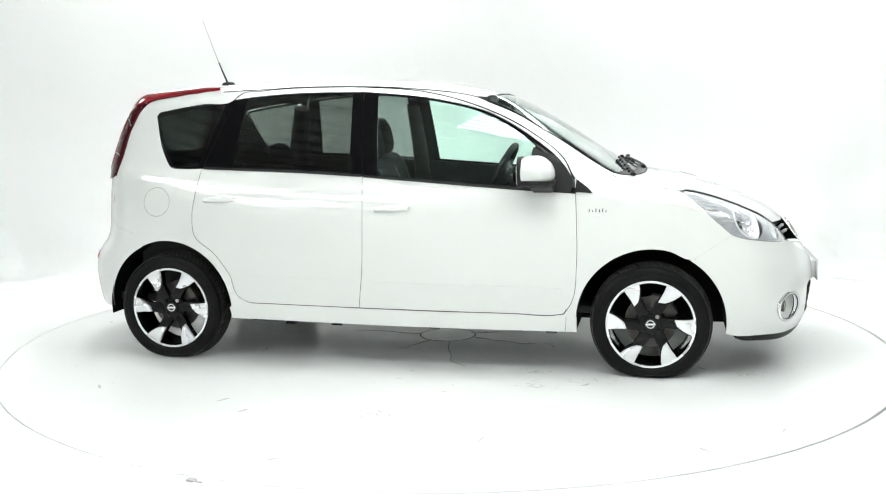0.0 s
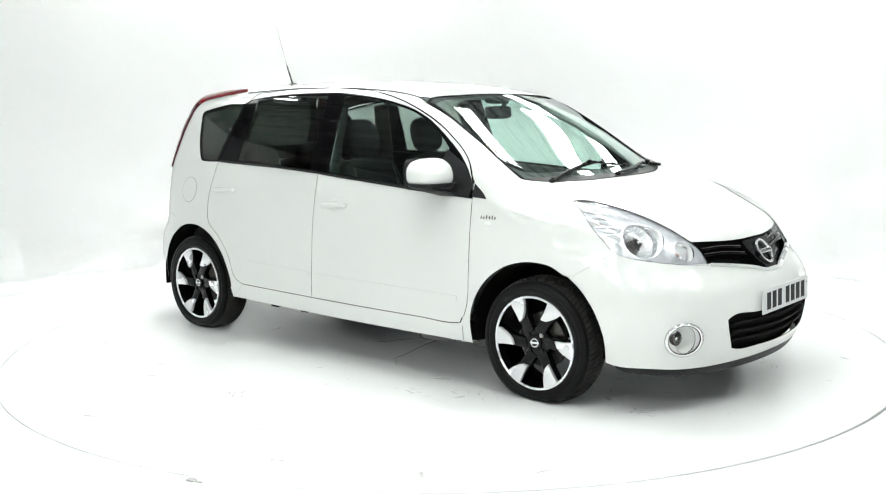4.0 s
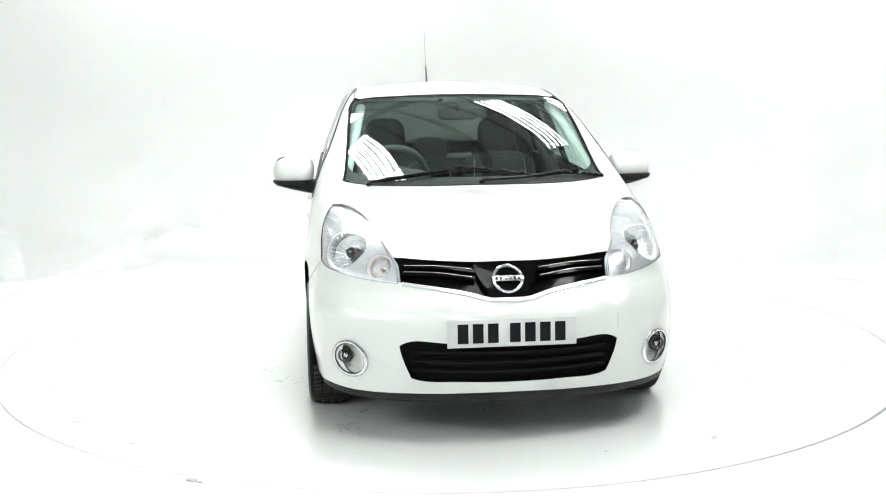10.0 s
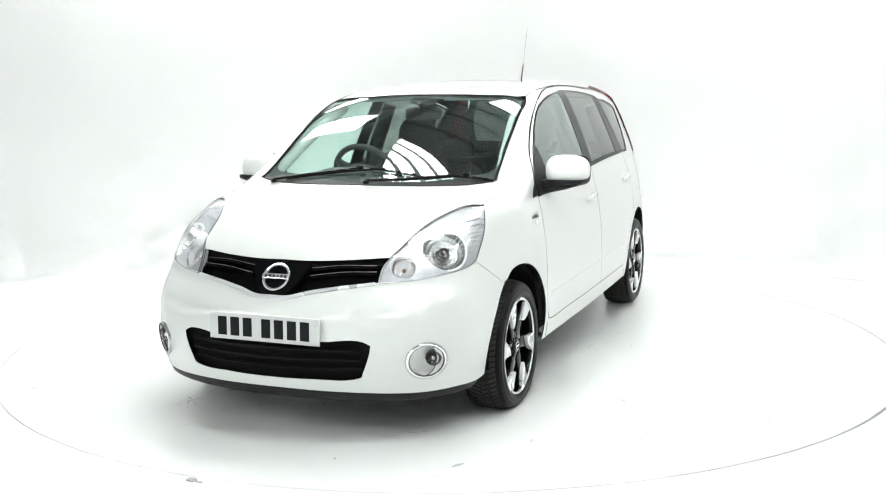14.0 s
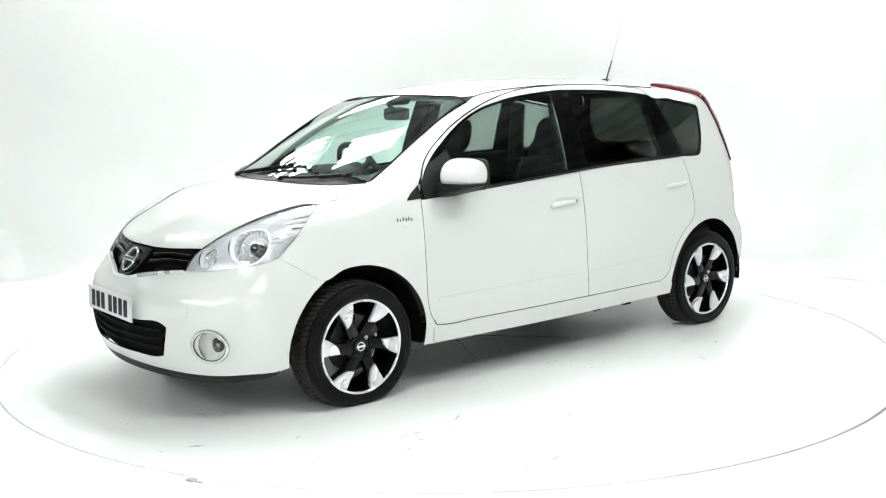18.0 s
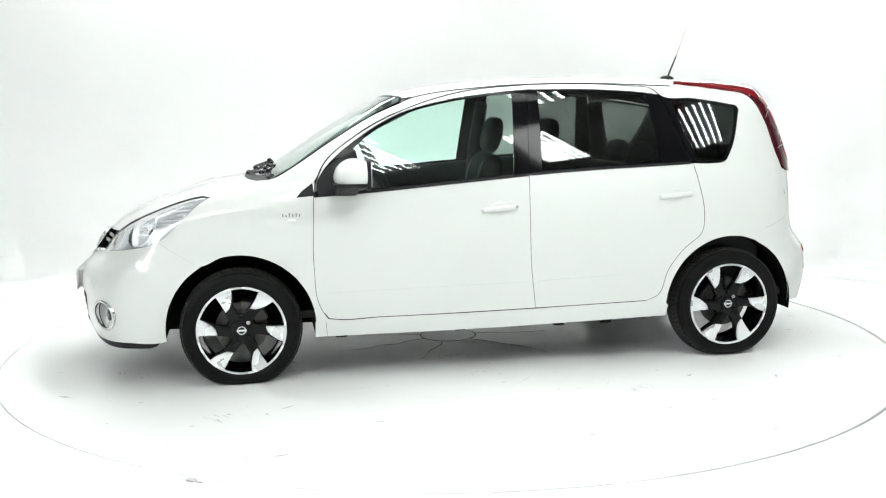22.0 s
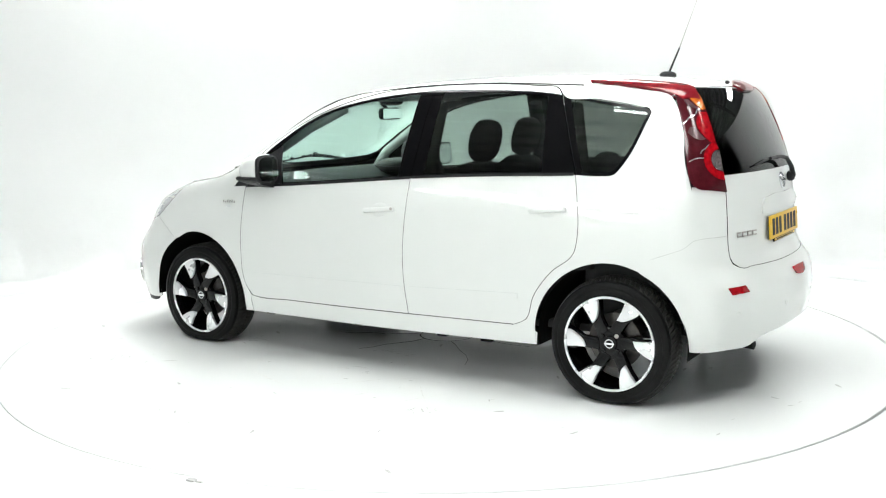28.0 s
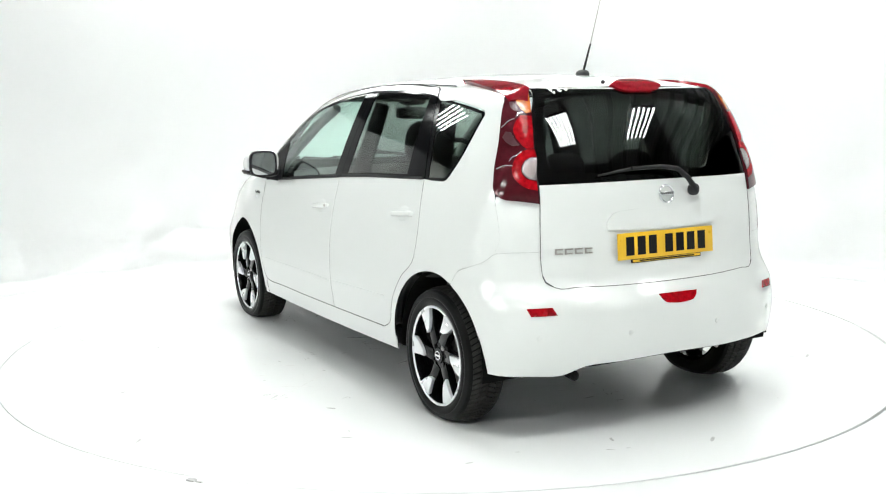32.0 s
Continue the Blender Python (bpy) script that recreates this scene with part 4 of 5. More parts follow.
def wheel(x, side, z, phase):
    if side > 0:
        base = Matrix.Translation(rest((x, 0.815 * side, z))) @ Matrix(((-1, 0, 0, 0), (0, 0, 1, 0), (0, 1, 0, 0), (0, 0, 0, 1)))
    else:
        base = Matrix.Translation(rest((x, 0.815 * side, z))) @ Matrix(((1, 0, 0, 0), (0, 0, -1, 0), (0, 1, 0, 0), (0, 0, 0, 1)))
    R = 0.302
    b = bmesh.new()
    prof = [(.214, -.17), (.225, -.178), (.262, -.182), (.286, -.172), (.293, -.158), (R - .008, -.14), (R - .008, -.03), (.293, -.014), (.287, .002), (.272, .010), (.262, .0115), (.258, .0095), (.250, .013), (.232, .010), (.2225, .002), (.214, -.006)]
    lathe(b, prof, base, 120)
    for v in b.verts:                              # the flat where it stands
        if v.co.z < 0.03:
            v.co.z = 0.0015 + 0.0285 * max(0.0, (v.co.z + 0.03) / 0.06) ** 2
    bmesh.ops.recalc_face_normals(b, faces=b.faces)
    tread = bmesh.new()
    for row, (h0, h1, r0) in enumerate(((-.158, -.131, .299), (-.126, -.091, R), (-.086, -.051, R), (-.046, -.014, .301))):
        for k in range(76):
            a0, a1 = 2 * math.pi * (k + .5 * (row % 2)) / 76, 2 * math.pi * (k + .5 * (row % 2) + .72) / 76
            skew = .25 * (1 if row < 2 else -1) * 2 * math.pi / 76
            vs = []
            for rr in (R - .012, r0 + .0025):
                for hh, sk in ((h0, -skew), (h1, skew)):
                    drop = .007 if (row == 3 and hh == h1) or (row == 0 and hh == h0) else 0
                    vs += [tread.verts.new(base @ Vector(((rr - drop) * math.cos(q + sk), (rr - drop) * math.sin(q + sk), hh))) for q in (a0, a1)]
            for q in ((4, 5, 7, 6), (0, 1, 5, 4), (2, 3, 7, 6), (0, 2, 6, 4), (1, 3, 7, 5)):
                tread.faces.new([vs[i] for i in q])
    for v in tread.verts:
        if v.co.z < 0.03:
            v.co.z = 0.001 + 0.029 * max(0.0, (v.co.z + 0.03) / 0.06) ** 2
    bmesh.ops.recalc_face_normals(tread, faces=tread.faces)
    w = tagged(part("wheel", b, RUBBER, car), "")
    tr = part("tread", tread, TREAD, w, smooth=False)
    tagged(tr, "dusty tread blocks", kind="stuff")
    w.name = "wheel"
    w["label"] = "low-profile tyre on a black and silver six-spoke alloy wheel"
    b = bmesh.new()
    lathe(b, [(.216, -.012), (.2225, .002), (.2215, .006), (.2125, .006), (.2105, .001)], base, 96)
    part("rim_lip", b, ALLOY, w, "machined silver rim edge")
    b = bmesh.new()
    lathe(b, [(.2108, .002), (.207, -.012), (.203, -.06), (.200, -.16), (.214, -.172)], base, 72)
    part("rim_barrel", b, RIM_BLACK, w)
    for k in range(6):
        a = phase + 60 * k
        b = bmesh.new()
        outline = [polar(.2112, a + .5), polar(.165, a + 1.0), polar(.120, a + 4), polar(.128, a - 9), polar(.145, a - 15), polar(.170, a - 19.5), polar(.195, a - 21.5), polar(.2112, a - 22), polar(.2125, a - 15), polar(.2125, a - 7)]
        plate(b, outline, -.012, .0035, base, 0.002)
        sp = part("spoke", b, ALLOY, w, "machined silver blade")
        b = bmesh.new()
        outline = [polar(.210, a + 1.5), polar(.150, a + 3.5), polar(.105, a + 10), polar(.062, a + 27), polar(.050, a), polar(.062, a - 27), polar(.098, a - 20), polar(.135, a - 18), polar(.170, a - 22), polar(.210, a - 24)]
        plate(b, outline, -.040, -.006, base @ Matrix.Translation((0, 0, -.006)), 0.004)
        part("spoke_arm", b, RIM_BLACK, w)
    b = bmesh.new()
    lathe(b, [(.078, -.045), (.074, -.022), (.060, -.016), (.036, -.016), (.034, -.009), (.0005, -.008)], base, 40)
    hub = part("hub", b, RIM_BLACK, w)
    b = bmesh.new()
    lathe(b, [(.021, -.008), (.021, -.005), (.017, -.005), (.017, -.008)], base, 32)
    box(b, -.024, .024, -.0045, .0045, -.008, -.0045, m=base @ pose(0, 0, 0, 0, 0, phase * .3))
    part("hub_badge", b, CHROME, w, "small chrome ring badge")
    for k in range(4):
        b = bmesh.new()
        px, py = polar(.050, phase * .5 + 45 + 90 * k)
        lathe(b, [(.0105, -.03), (.0105, -.010), (.007, -.008), (.0005, -.008)], base @ Matrix.Translation((px, py, 0)), 6)
        part("wheel_nut", b, RIM_BLACK if k else STEEL, w)
    b = bmesh.new()
    lathe(b, [(.130, -.095), (.130, -.075), (.075, -.075), (.07, -.055), (.0005, -.055)], base, 48)
    part("brake_disc", b, DISC, w)
    b = bmesh.new()
    pts = [polar(.142, a) for a in range(20, 91, 10)] + [polar(.075, a) for a in range(90, 19, -10)]
    plate(b, pts, -.12, -.05, base, 0.006)
    part("brake_caliper", b, DISC, w)
    return w


for wx, side, wz, ph in ((1.30, 1, .275, 4), (-1.30, 1, .283, 8), (1.30, -1, .275, 8), (-1.30, -1, .283, 8)):
    wheel(wx, side, wz, ph)

# wheel wells and underbody
for wx, r in ((1.30, .368), (-1.30, .366)):
    for s in (1, -1):
        b = bmesh.new()
        n, rows = 24, []
        for yy in (.80, .62, .45):
            rows.append([b.verts.new(rest((wx + r * math.cos(radians(-6 + 194 * k / n)), yy * s, .29 + r * math.sin(radians(-6 + 194 * k / n))))) for k in range(n + 1)])
        for p, q in zip(rows, rows[1:]):
            for k in range(n):
                b.faces.new((p[k], p[k + 1], q[k + 1], q[k]))
        b.faces.new(rows[-1])
        bmesh.ops.solidify(b, geom=b.faces[:], thickness=0.006)
        part("wheel_well", b, UNDER, car)
b = bmesh.new()
box(b, -.90, .90, -.72, .72, .20, .30, .03, m=Matrix.Translation(CAR))
box(b, .85, 1.88, -.42, .42, .21, .30, .03, m=Matrix.Translation(CAR))
box(b, -1.72, -.85, -.42, .42, .30, .37, .03, m=Matrix.Translation(CAR))
part("underbody", b, UNDER, car)

# ---- outer fittings of the car ----
def on_skin(x, y, z, out=0.0):
    p = snap([(x, y, z)])
    return Vector((p + grad(p) * out)[0])


def frame_at(x, y, z, out=0.0, up=(0, 0, 1)):
    """A frame on the skin: local z outwards, local y as near to up as can be."""
    p = snap([(x, y, z)])
    n = Vector(grad(p)[0])
    y_ = (Vector(up) - n * n.dot(Vector(up))).normalized()
    x_ = y_.cross(n)
    m = Matrix((x_, y_, n)).transposed().to_4x4()
    return Matrix.Translation(rest(Vector(p[0]) + n * out)) @ m


def blob(bm, c, r, e=0.6, m=None, nu=28, nv=18, keep=None):
    """A rounded box: a superellipsoid of half-sizes r."""
    f = lambda v: math.copysign(abs(v) ** e, v)
    m = m or Matrix()
    rows = []
    for j in range(nv + 1):
        b_ = math.pi * (j / nv - 0.5)
        rows.append([])
        for i in range(nu):
            a = 2 * math.pi * i / nu
            q = Vector((c[0] + r[0] * f(math.cos(b_)) * f(math.cos(a)), c[1] + r[1] * f(math.cos(b_)) * f(math.sin(a)), c[2] + r[2] * f(math.sin(b_))))
            if keep:
                q = keep(q)
            rows[-1].append(bm.verts.new(m @ q))
    for p, q in zip(rows, rows[1:]):
        for i in range(nu):
            bm.faces.new((p[i], p[(i + 1) % nu], q[(i + 1) % nu], q[i]))
    bmesh.ops.remove_doubles(bm, verts=bm.verts, dist=1e-5)
    bmesh.ops.recalc_face_normals(bm, faces=bm.faces)
    return bm


HERE = Matrix.Translation(CAR)
MIRROR_GLASS = mat("silvered_mirror", (0.86, 0.88, 0.88), 0.02, metal=1.0, vary=0.01)
for s in (1, -1):
    fl = s < 0
    # black sail panel ahead of the door
    panel("sail_panel", S((.918, .934), (1.008, .928), (1.0, .940), (.925, 1.0)), SIDE, car, BLACK_MATT, mirror=fl, off=0.003, step=0.03, gap=0.001)
    panel("mirror_mount", S((.900, .938), (.66, .955), (.70, 1.16), (.862, 1.062), (.905, 1.00)), SIDE, car, BLACK_MATT, mirror=fl, off=0.001, step=0.03)
    # door mirror
    def cap_shape(q):                             # rounded towards the tip, cut flat below and behind
        u = min(max((q.y * s - .80) / .19, 0), 1)
        h = min(max((q.z - 1.01) / .12, 0), 1)
        x = q.x - .055 * h * h * max((q.x - .70) / .137, 0)
        return Vector((max(x - .022 * u, 0.668), q.y, max(q.z - .012 * u * u * (q.z > 1.06), 1.003)))
    b = blob(bmesh.new(), (.745, .890 * s, 1.050), (.092, .105, .074), 0.66, HERE, keep=cap_shape)
    mir = part("door_mirror", b, PAINT, car, "door mirror with a white cap and black foot")
    def foot_shape(q):                            # a wedge, deeper towards the door
        u = min(max((.99 - q.y * s) / .20, 0), 1)
        return Vector((max(q.x, 0.666), q.y, min(1.0015 - (1.0015 - q.z) * (.55 + .45 * u), 1.0015)))
    b = blob(bmesh.new(), (.742, .890 * s, 1.002), (.091, .106, .050), 0.62, HERE, keep=foot_shape)
    plate(b, [(s * u, v) for u, v in ((.765, .918), (.80, .934), (.90, .956), (.975, .978), (.988, .992), (.985, 1.002), (.765, 1.002))], .71, .822, HERE @ Matrix(((0, 0, 1, 0), (1, 0, 0, 0), (0, 1, 0, 0), (0, 0, 0, 1))), 0.02)
    part("mirror_foot", b, BLACK_MATT, mir)
    b = bmesh.new()
    ring = lambda w: [(s * (.902 + w * .084 * math.copysign(abs(math.cos(a)) ** .5, math.cos(a))), 1.042 + w * .076 * math.copysign(abs(math.sin(a)) ** .55, math.sin(a))) for a in np.linspace(0, 2 * math.pi, 41)[:-1]]
    face = Matrix(((0, 0, 1, 0), (1, 0, 0, 0), (0, 1, 0, 0), (0, 0, 0, 1)))
    plate(b, ring(1.0), .652, .672, HERE @ face, 0.004)
    part("mirror_frame", b, BLACK_MATT, mir)
    b = bmesh.new()
    plate(b, ring(.86), .6485, .6515, HERE @ face, 0)
    part("mirror_glass", b, MIRROR_GLASS, mir)
    # handles with their dished recess
    for x0, x1, z, d_ in ((.070, -.115, .846, "front"), (-.892, -1.078, .889, "rear")):
        xm = (x0 + x1) / 2
        m = frame_at(xm, .82 * s, z - .003) @ pose(0, 0, 0, 0, 0, 2.5 if s < 0 else 4.5)
        b = bmesh.new()
        box(b, -.092, .092, -.0135, .0135, .006, .0225, .009, 4, m=m)
        for e in (-.082, .082):
            box(b, e - .012, e + .012, -.011, .011, -.004, .016, .005, m=m)
        h = part("door_handle", b, PAINT, car, "white bar handle")
        b = bmesh.new()
        blob(b, (0, 0.002, -.0012), (.058, .037, .0036), 1.0, m)
        part("handle_recess", b, PAINT, h)
        if d_ == "front" and s > 0:
            b = bmesh.new()
            lathe(b, [(.008, .0215), (.008, .025), (.0005, .025)], m @ Matrix.Translation((.088 if s > 0 else -.088, 0, 0)), 16)
            part("lock", b, STEEL, h)
    # side mouldings
    panel("side_moulding", S((.858, .428), (.858, .452), (.30, .458), (-.172, .462), (-.172, .437), (.30, .432)), SIDE, car, PAINT, mirror=fl, off=0.0032, thick=0.008, step=0.025, gap=0, shade_edges=False, label="white rubbing strip")
    panel("side_moulding", S((-.218, .440), (-.218, .464), (-.53, .474), (-.845, .484), (-.845, .459), (-.53, .449)), SIDE, car, PAINT, mirror=fl, off=0.0032, thick=0.008, step=0.025, gap=0, shade_edges=False, label="white rubbing strip")
    # belt seal under the windows
    panel("belt_seal", S((.90, .940), (.691, .953), (.25, .985), (-.19, 1.017), (-.19, 1.004), (.25, .971), (.691, .939), (.90, .928)), SIDE, car, BLACK_MATT, mirror=fl, off=0.004, thick=0.008, step=0.03, gap=0)
    panel("belt_seal", S((-.20, 1.019), (-.55, 1.038), (-.926, 1.051), (-1.09, 1.057), (-1.093, 1.044), (-.926, 1.038), (-.55, 1.025), (-.20, 1.006)), SIDE, car, BLACK_MATT, mirror=fl, off=0.004, thick=0.008, step=0.03, gap=0)
    # trim badge on the wing: unlettered strokes over a small shield
    m = frame_at(1.035, .80 * s, .838, 0.001)
    k = 1 if s > 0 else -1
    b = bmesh.new()
    for j, (w, h) in enumerate(((.004, .015), (.004, .010), (.004, .018), (.005, .014), (.004, .018), (.004, .012))):
        box(b, -.045 + j * .0165, -.045 + j * .0165 + w, -.004, -.004 + h, 0, .003, m=m)
    bd = part("wing_badge", b, DISC, car, "small silver strokes of a trim badge")
    b = bmesh.new()
    blob(b, (0, -.024, .001), (.020, .009, .0025), .7, m)
    part("badge_shield", b, ALLOY, bd)

# fuel flap
circle = [(-1.361 + .079 * math.cos(a), .868 + .079 * math.sin(a)) for a in np.linspace(0, 2 * math.pi, 21)[:-1]]
inner = [(-1.361 + .0755 * math.cos(a), .868 + .0755 * math.sin(a)) for a in np.linspace(0, 2 * math.pi, 21)[:-1]]
ff = panel("fuel_flap", S(*inner), SIDE, car, PAINT, mirror=True, off=0.0016, thick=0.003, step=0.02, gap=0, shade_edges=False, label="round white fuel flap")
panel("flap_joint", S(*circle), SIDE, ff, SEAM, holes=[S(*inner)], mirror=True, off=0.001, thick=0.002, step=0.012, gap=0)

# aerial
b = bmesh.new()
blob(b, (-1.262, 0, 1.508), (.045, .020, .022), .9, HERE)
ae = part("aerial", b, BLACK_MATT, car, "thin rod aerial on a black foot, leaning back")
b = bmesh.new()
pipe(b, [(-1.268 + CAR.x, CAR.y, 1.52), (-1.321 + CAR.x, CAR.y, 1.645)], .0058, 10, .0042)
part("aerial_coil", b, BLACK_MATT, ae)
b = bmesh.new()
pipe(b, [(-1.321 + CAR.x, CAR.y, 1.645), (-1.416 + CAR.x, CAR.y, 1.905)], .0024, 6, .0014)
part("aerial_rod", b, STEEL, ae)


# number plates: the characters stand as plain bars
def number_plate(m, face, w=.52, h=.111):
    b = bmesh.new()
    plate(b, [(-w / 2, -h / 2), (w / 2, -h / 2), (w / 2, h / 2), (-w / 2, h / 2)], 0, .006, m, .002)
    p = part("number_plate", b, face, car, "plate with dark bars for characters")
    x = -.219
    for j in range(7):
        if j == 3:
            x += .028
        b = bmesh.new()
        box(b, x, x + .043, -.039, .039, .0062, .0068, m=m)
        part("plate_bar", b, INK, p)
        x += .0605
    for sx in (-.235, .235):
        b = bmesh.new()
        lathe(b, [(.007, .006), (.006, .009), (.0005, .0095)], m @ Matrix.Translation((sx * 1.035, .028, 0)), 12)
        part("plate_screw", b, face, p)
    return p


front = Matrix.Translation(rest((2.156, -.002, .480))) @ Matrix(((0, 0, 1, 0), (1, 0, 0, 0), (0, 1, 0, 0), (0, 0, 0, 1))) @ pose(0, 0, 0, -2, 0, 0)
pf = number_plate(front, PLATE_W)
b = bmesh.new()
box(b, -.20, .20, -.05, .045, -.03, 0, .006, m=front)
part("plate_holder", b, PAINT, pf)
back = Matrix.Translation(rest((-1.862, .006, .787))) @ Matrix(((0, 0, -1, 0), (-1, 0, 0, 0), (0, 1, 0, 0), (0, 0, 0, 1))) @ pose(0, 0, 0, -4, 0, 0)
pr = number_plate(back, PLATE_Y)
b = bmesh.new()
box(b, -.255, .255, -.052, .052, -.006, .002, .004, m=back)
box(b, -.19, .19, -.072, -.05, -.004, .005, .002, m=back)
part("plate_surround", b, BLACK_MATT, pr)
b = bmesh.new()
box(b, -.185, .185, -.068, -.058, .005, .0062, m=back)
part("dealer_strip", b, PLATE_Y, pr)
b = bmesh.new()
box(b, -.15, .15, -.066, -.060, .0062, .0066, m=back)
part("dealer_bar", b, INK, pr, "unreadable small print as a dark bar")


# ring-and-bar emblems, unlettered
def emblem(m, r, parent):
    b = bmesh.new()
    t = r * .20
    prof = [(r - t, 0), (r - t * .8, .006), (r - t * .3, .008), (r, .005), (r, 0)]
    lathe(b, prof, m, 40)
    box(b, -r * 1.02, r * 1.02, -r * .19, r * .19, .002, .010, .003, m=m)
    e = part("emblem", b, BADGE, parent, "chrome ring and bar emblem")
    b = bmesh.new()
    for k in range(6):
        u = r * (-.80 + .29 * k)
        box(b, u, u + r * .15, -r * .09, r * .09, .0101, .0106, m=m)
    part("emblem_marks", b, INK, e)
    return e


emblem(frame_at(2.035, 0, .668, .012), .064, car)
emblem(frame_at(-1.843, -.004, .993, .002), .040, car)
# model name on the tailgate as plain bars
m = frame_at(-1.807, .447, .780, .001)
for j in range(4):
    b = bmesh.new()
    box(b, -.083 + j * .043, -.083 + j * .043 + .034, -.012, -.006, 0, .003, m=m)
    box(b, -.083 + j * .043, -.083 + j * .043 + .034, .006, .012, 0, .003, m=m)
    box(b, -.083 + j * .043, -.083 + j * .043 + .007, -.006, .006, 0, .003, m=m)
    part("name_bar", b, STEEL, gate, "chrome bar of the model name")
# tailgate grip, wiper, washer
panel("tailgate_grip", mirrored([(-1.85, 0, .938), (-1.84, .20, .935), (-1.83, .275, .920), (-1.83, .300, .890), (-1.835, .300, .858), (-1.85, .2, .853), (-1.86, 0, .853)]), BACK, gate, PAINT, off=0.008, thick=0.014, gap=0, step=0.025, bulge=0.02, shade_edges=False, label="white grip over the plate")
P = lambda x, y, z, o=0.02: tuple(rest(on_skin(x, y, z, o)))
b = bmesh.new()
blob(b, tuple(Vector(P(-1.837, -.149, 1.002, .018))), (.020, .026, .026), .8)
pipe(b, [P(-1.837, -.149, 1.002, .030), P(-1.826, -.110, 1.045, .036), P(-1.816, -.060, 1.085, .036), P(-1.812, .02, 1.098, .032), P(-1.806, .17, 1.096, .028)], .013, 10, .008)
rw = part("rear_wiper", b, BLACK_MATT, car, "black rear wiper, parked")
b = bmesh.new()
pipe(b, [P(-1.806, .14, 1.100, .016), P(-1.802, .23, 1.091, .014), P(-1.795, .325, 1.078, .012)], .008, 8, .004)
part("wiper_blade", b, BLACK_MATT, rw)
b = bmesh.new()
blob(b, P(-1.612, .156, 1.459, .006), (.011, .009, .009), .9)
part("washer_jet", b, BLACK_MATT, car)
for y in (.638, .262, -.203, -.60):
    b = bmesh.new()
    lathe(b, [(.011, -.002), (.011, .0012), (.009, .0025), (.0005, .0025)], frame_at(-1.84 if abs(y) > .4 else -1.955, y, .445), 20)
    part("parking_sensor", b, PAINT, rb)

# front wipers and scuttle
for pts, blade in (([(1.195, -.520, .998), (1.165, -.40, 1.012), (1.130, -.22, 1.034), (1.100, -.06, 1.056)], [(1.170, -.46, 1.010), (1.120, -.16, 1.042), (1.098, .02, 1.058), (1.152, .27, 1.026)]),
                   ([(1.235, .02, 1.000), (1.205, .22, 1.007), (1.150, .38, 1.024), (1.120, .46, 1.034)], [(1.175, .30, 1.016), (1.128, .44, 1.032), (1.128, .56, 1.024), (1.136, .640, 1.012)])):
    b = bmesh.new()
    blob(b, P(*pts[0], .010), (.016, .016, .011), .9)
    pipe(b, [P(*q, .018) for q in pts], .008, 8, .006)
    wi = part("windscreen_wiper", b, WIPER, car, "black windscreen wiper, parked")
    b = bmesh.new()
    pipe(b, [P(*q, .008) for q in blade], .006, 8, .005)
    part("wiper_blade", b, WIPER, wi)
    for k in range(3):                            # claws that hold the blade, and the link in its middle
        p, q = Vector(blade[k]), Vector(blade[k + 1])
        for f in (.15, .5, .85):
            part("wiper_claw", blob(bmesh.new(), P(*(p + (q - p) * f), .013), (.011, .013, .008), .6, nu=12, nv=8), WIPER, wi)
    part("wiper_link", blob(bmesh.new(), P(*(Vector(blade[1]) * .5 + Vector(blade[2]) * .5), .024), (.012, .018, .012), .7, nu=14, nv=10), WIPER, wi)
panel("scuttle", mirrored([(1.256, 0, .995), (1.24, .3, .997), (1.18, .53, 1.003), (1.135, .62, 1.013), (1.12, .60, 1.025), (1.14, .5, 1.022), (1.19, .3, 1.016), (1.205, 0, 1.015)]), SCREEN, car, BLACK_MATT, off=0.003, thick=0.008, step=0.03)
# tow-eye cover on the front bumper
cov = [(2.077, .450, .527), (2.025, .560, .525), (2.037, .555, .470), (2.083, .447, .470)]
panel("tow_cover", cov, NOSE, bumper, PAINT, off=0.0016, thick=0.003, step=0.03, gap=0.0015, shade_edges=False)
# silencer and underside pieces
b = bmesh.new()
pipe(b, [rest((-1.50, .40, .31)), rest((-1.50, -.05, .31))], .06, 20)
pipe(b, [rest((-1.55, .42, .300)), rest((-1.72, .47, .282)), rest((-1.87, .485, .276))], .021, 14)
part("silencer", b, UNDER, car)
b = bmesh.new()
pipe(b, [rest((-1.80, -.30, .325)), rest((-1.84, -.31, .30)), rest((-1.82, -.34, .285)), rest((-1.78, -.33, .32))], .009, 10)
part("tow_eye", b, STEEL, car)
for x in (.80, .18, -.36, -.62):
    for s in (1, -1):
        b = bmesh.new()
        box(b, x - .03, x + .03, .745 * s - .02, .745 * s + .02, .203, .222, .005, m=HERE)
        part("jacking_point", b, UNDER, car)

# ---- the cabin ----
b = bmesh.new()
box(b, -1.75, 1.0, -.70, .70, .30, .34, .01, m=HERE)
part("cabin_floor", b, CABIN, car)
b = bmesh.new()
prof = [(.62, .62), (.60, .80), (.63, .93), (.70, .985), (.82, 1.0), (1.0, .985), (1.12, .96), (1.15, .60)]
n = 14
rows = []
for j in range(n + 1):
    y = -.70 + 1.40 * j / n
    sag = .03 * (abs(y) / .7) ** 3
    rows.append([b.verts.new(rest((x - .12 * (abs(y) / .7) ** 4 * (x > .9), y, z - sag))) for x, z in prof])
for p, q in zip(rows, rows[1:]):
    for i in range(len(prof) - 1):
        b.faces.new((p[i], q[i], q[i + 1], p[i + 1]))
bmesh.ops.solidify(b, geom=b.faces[:], thickness=0.02)
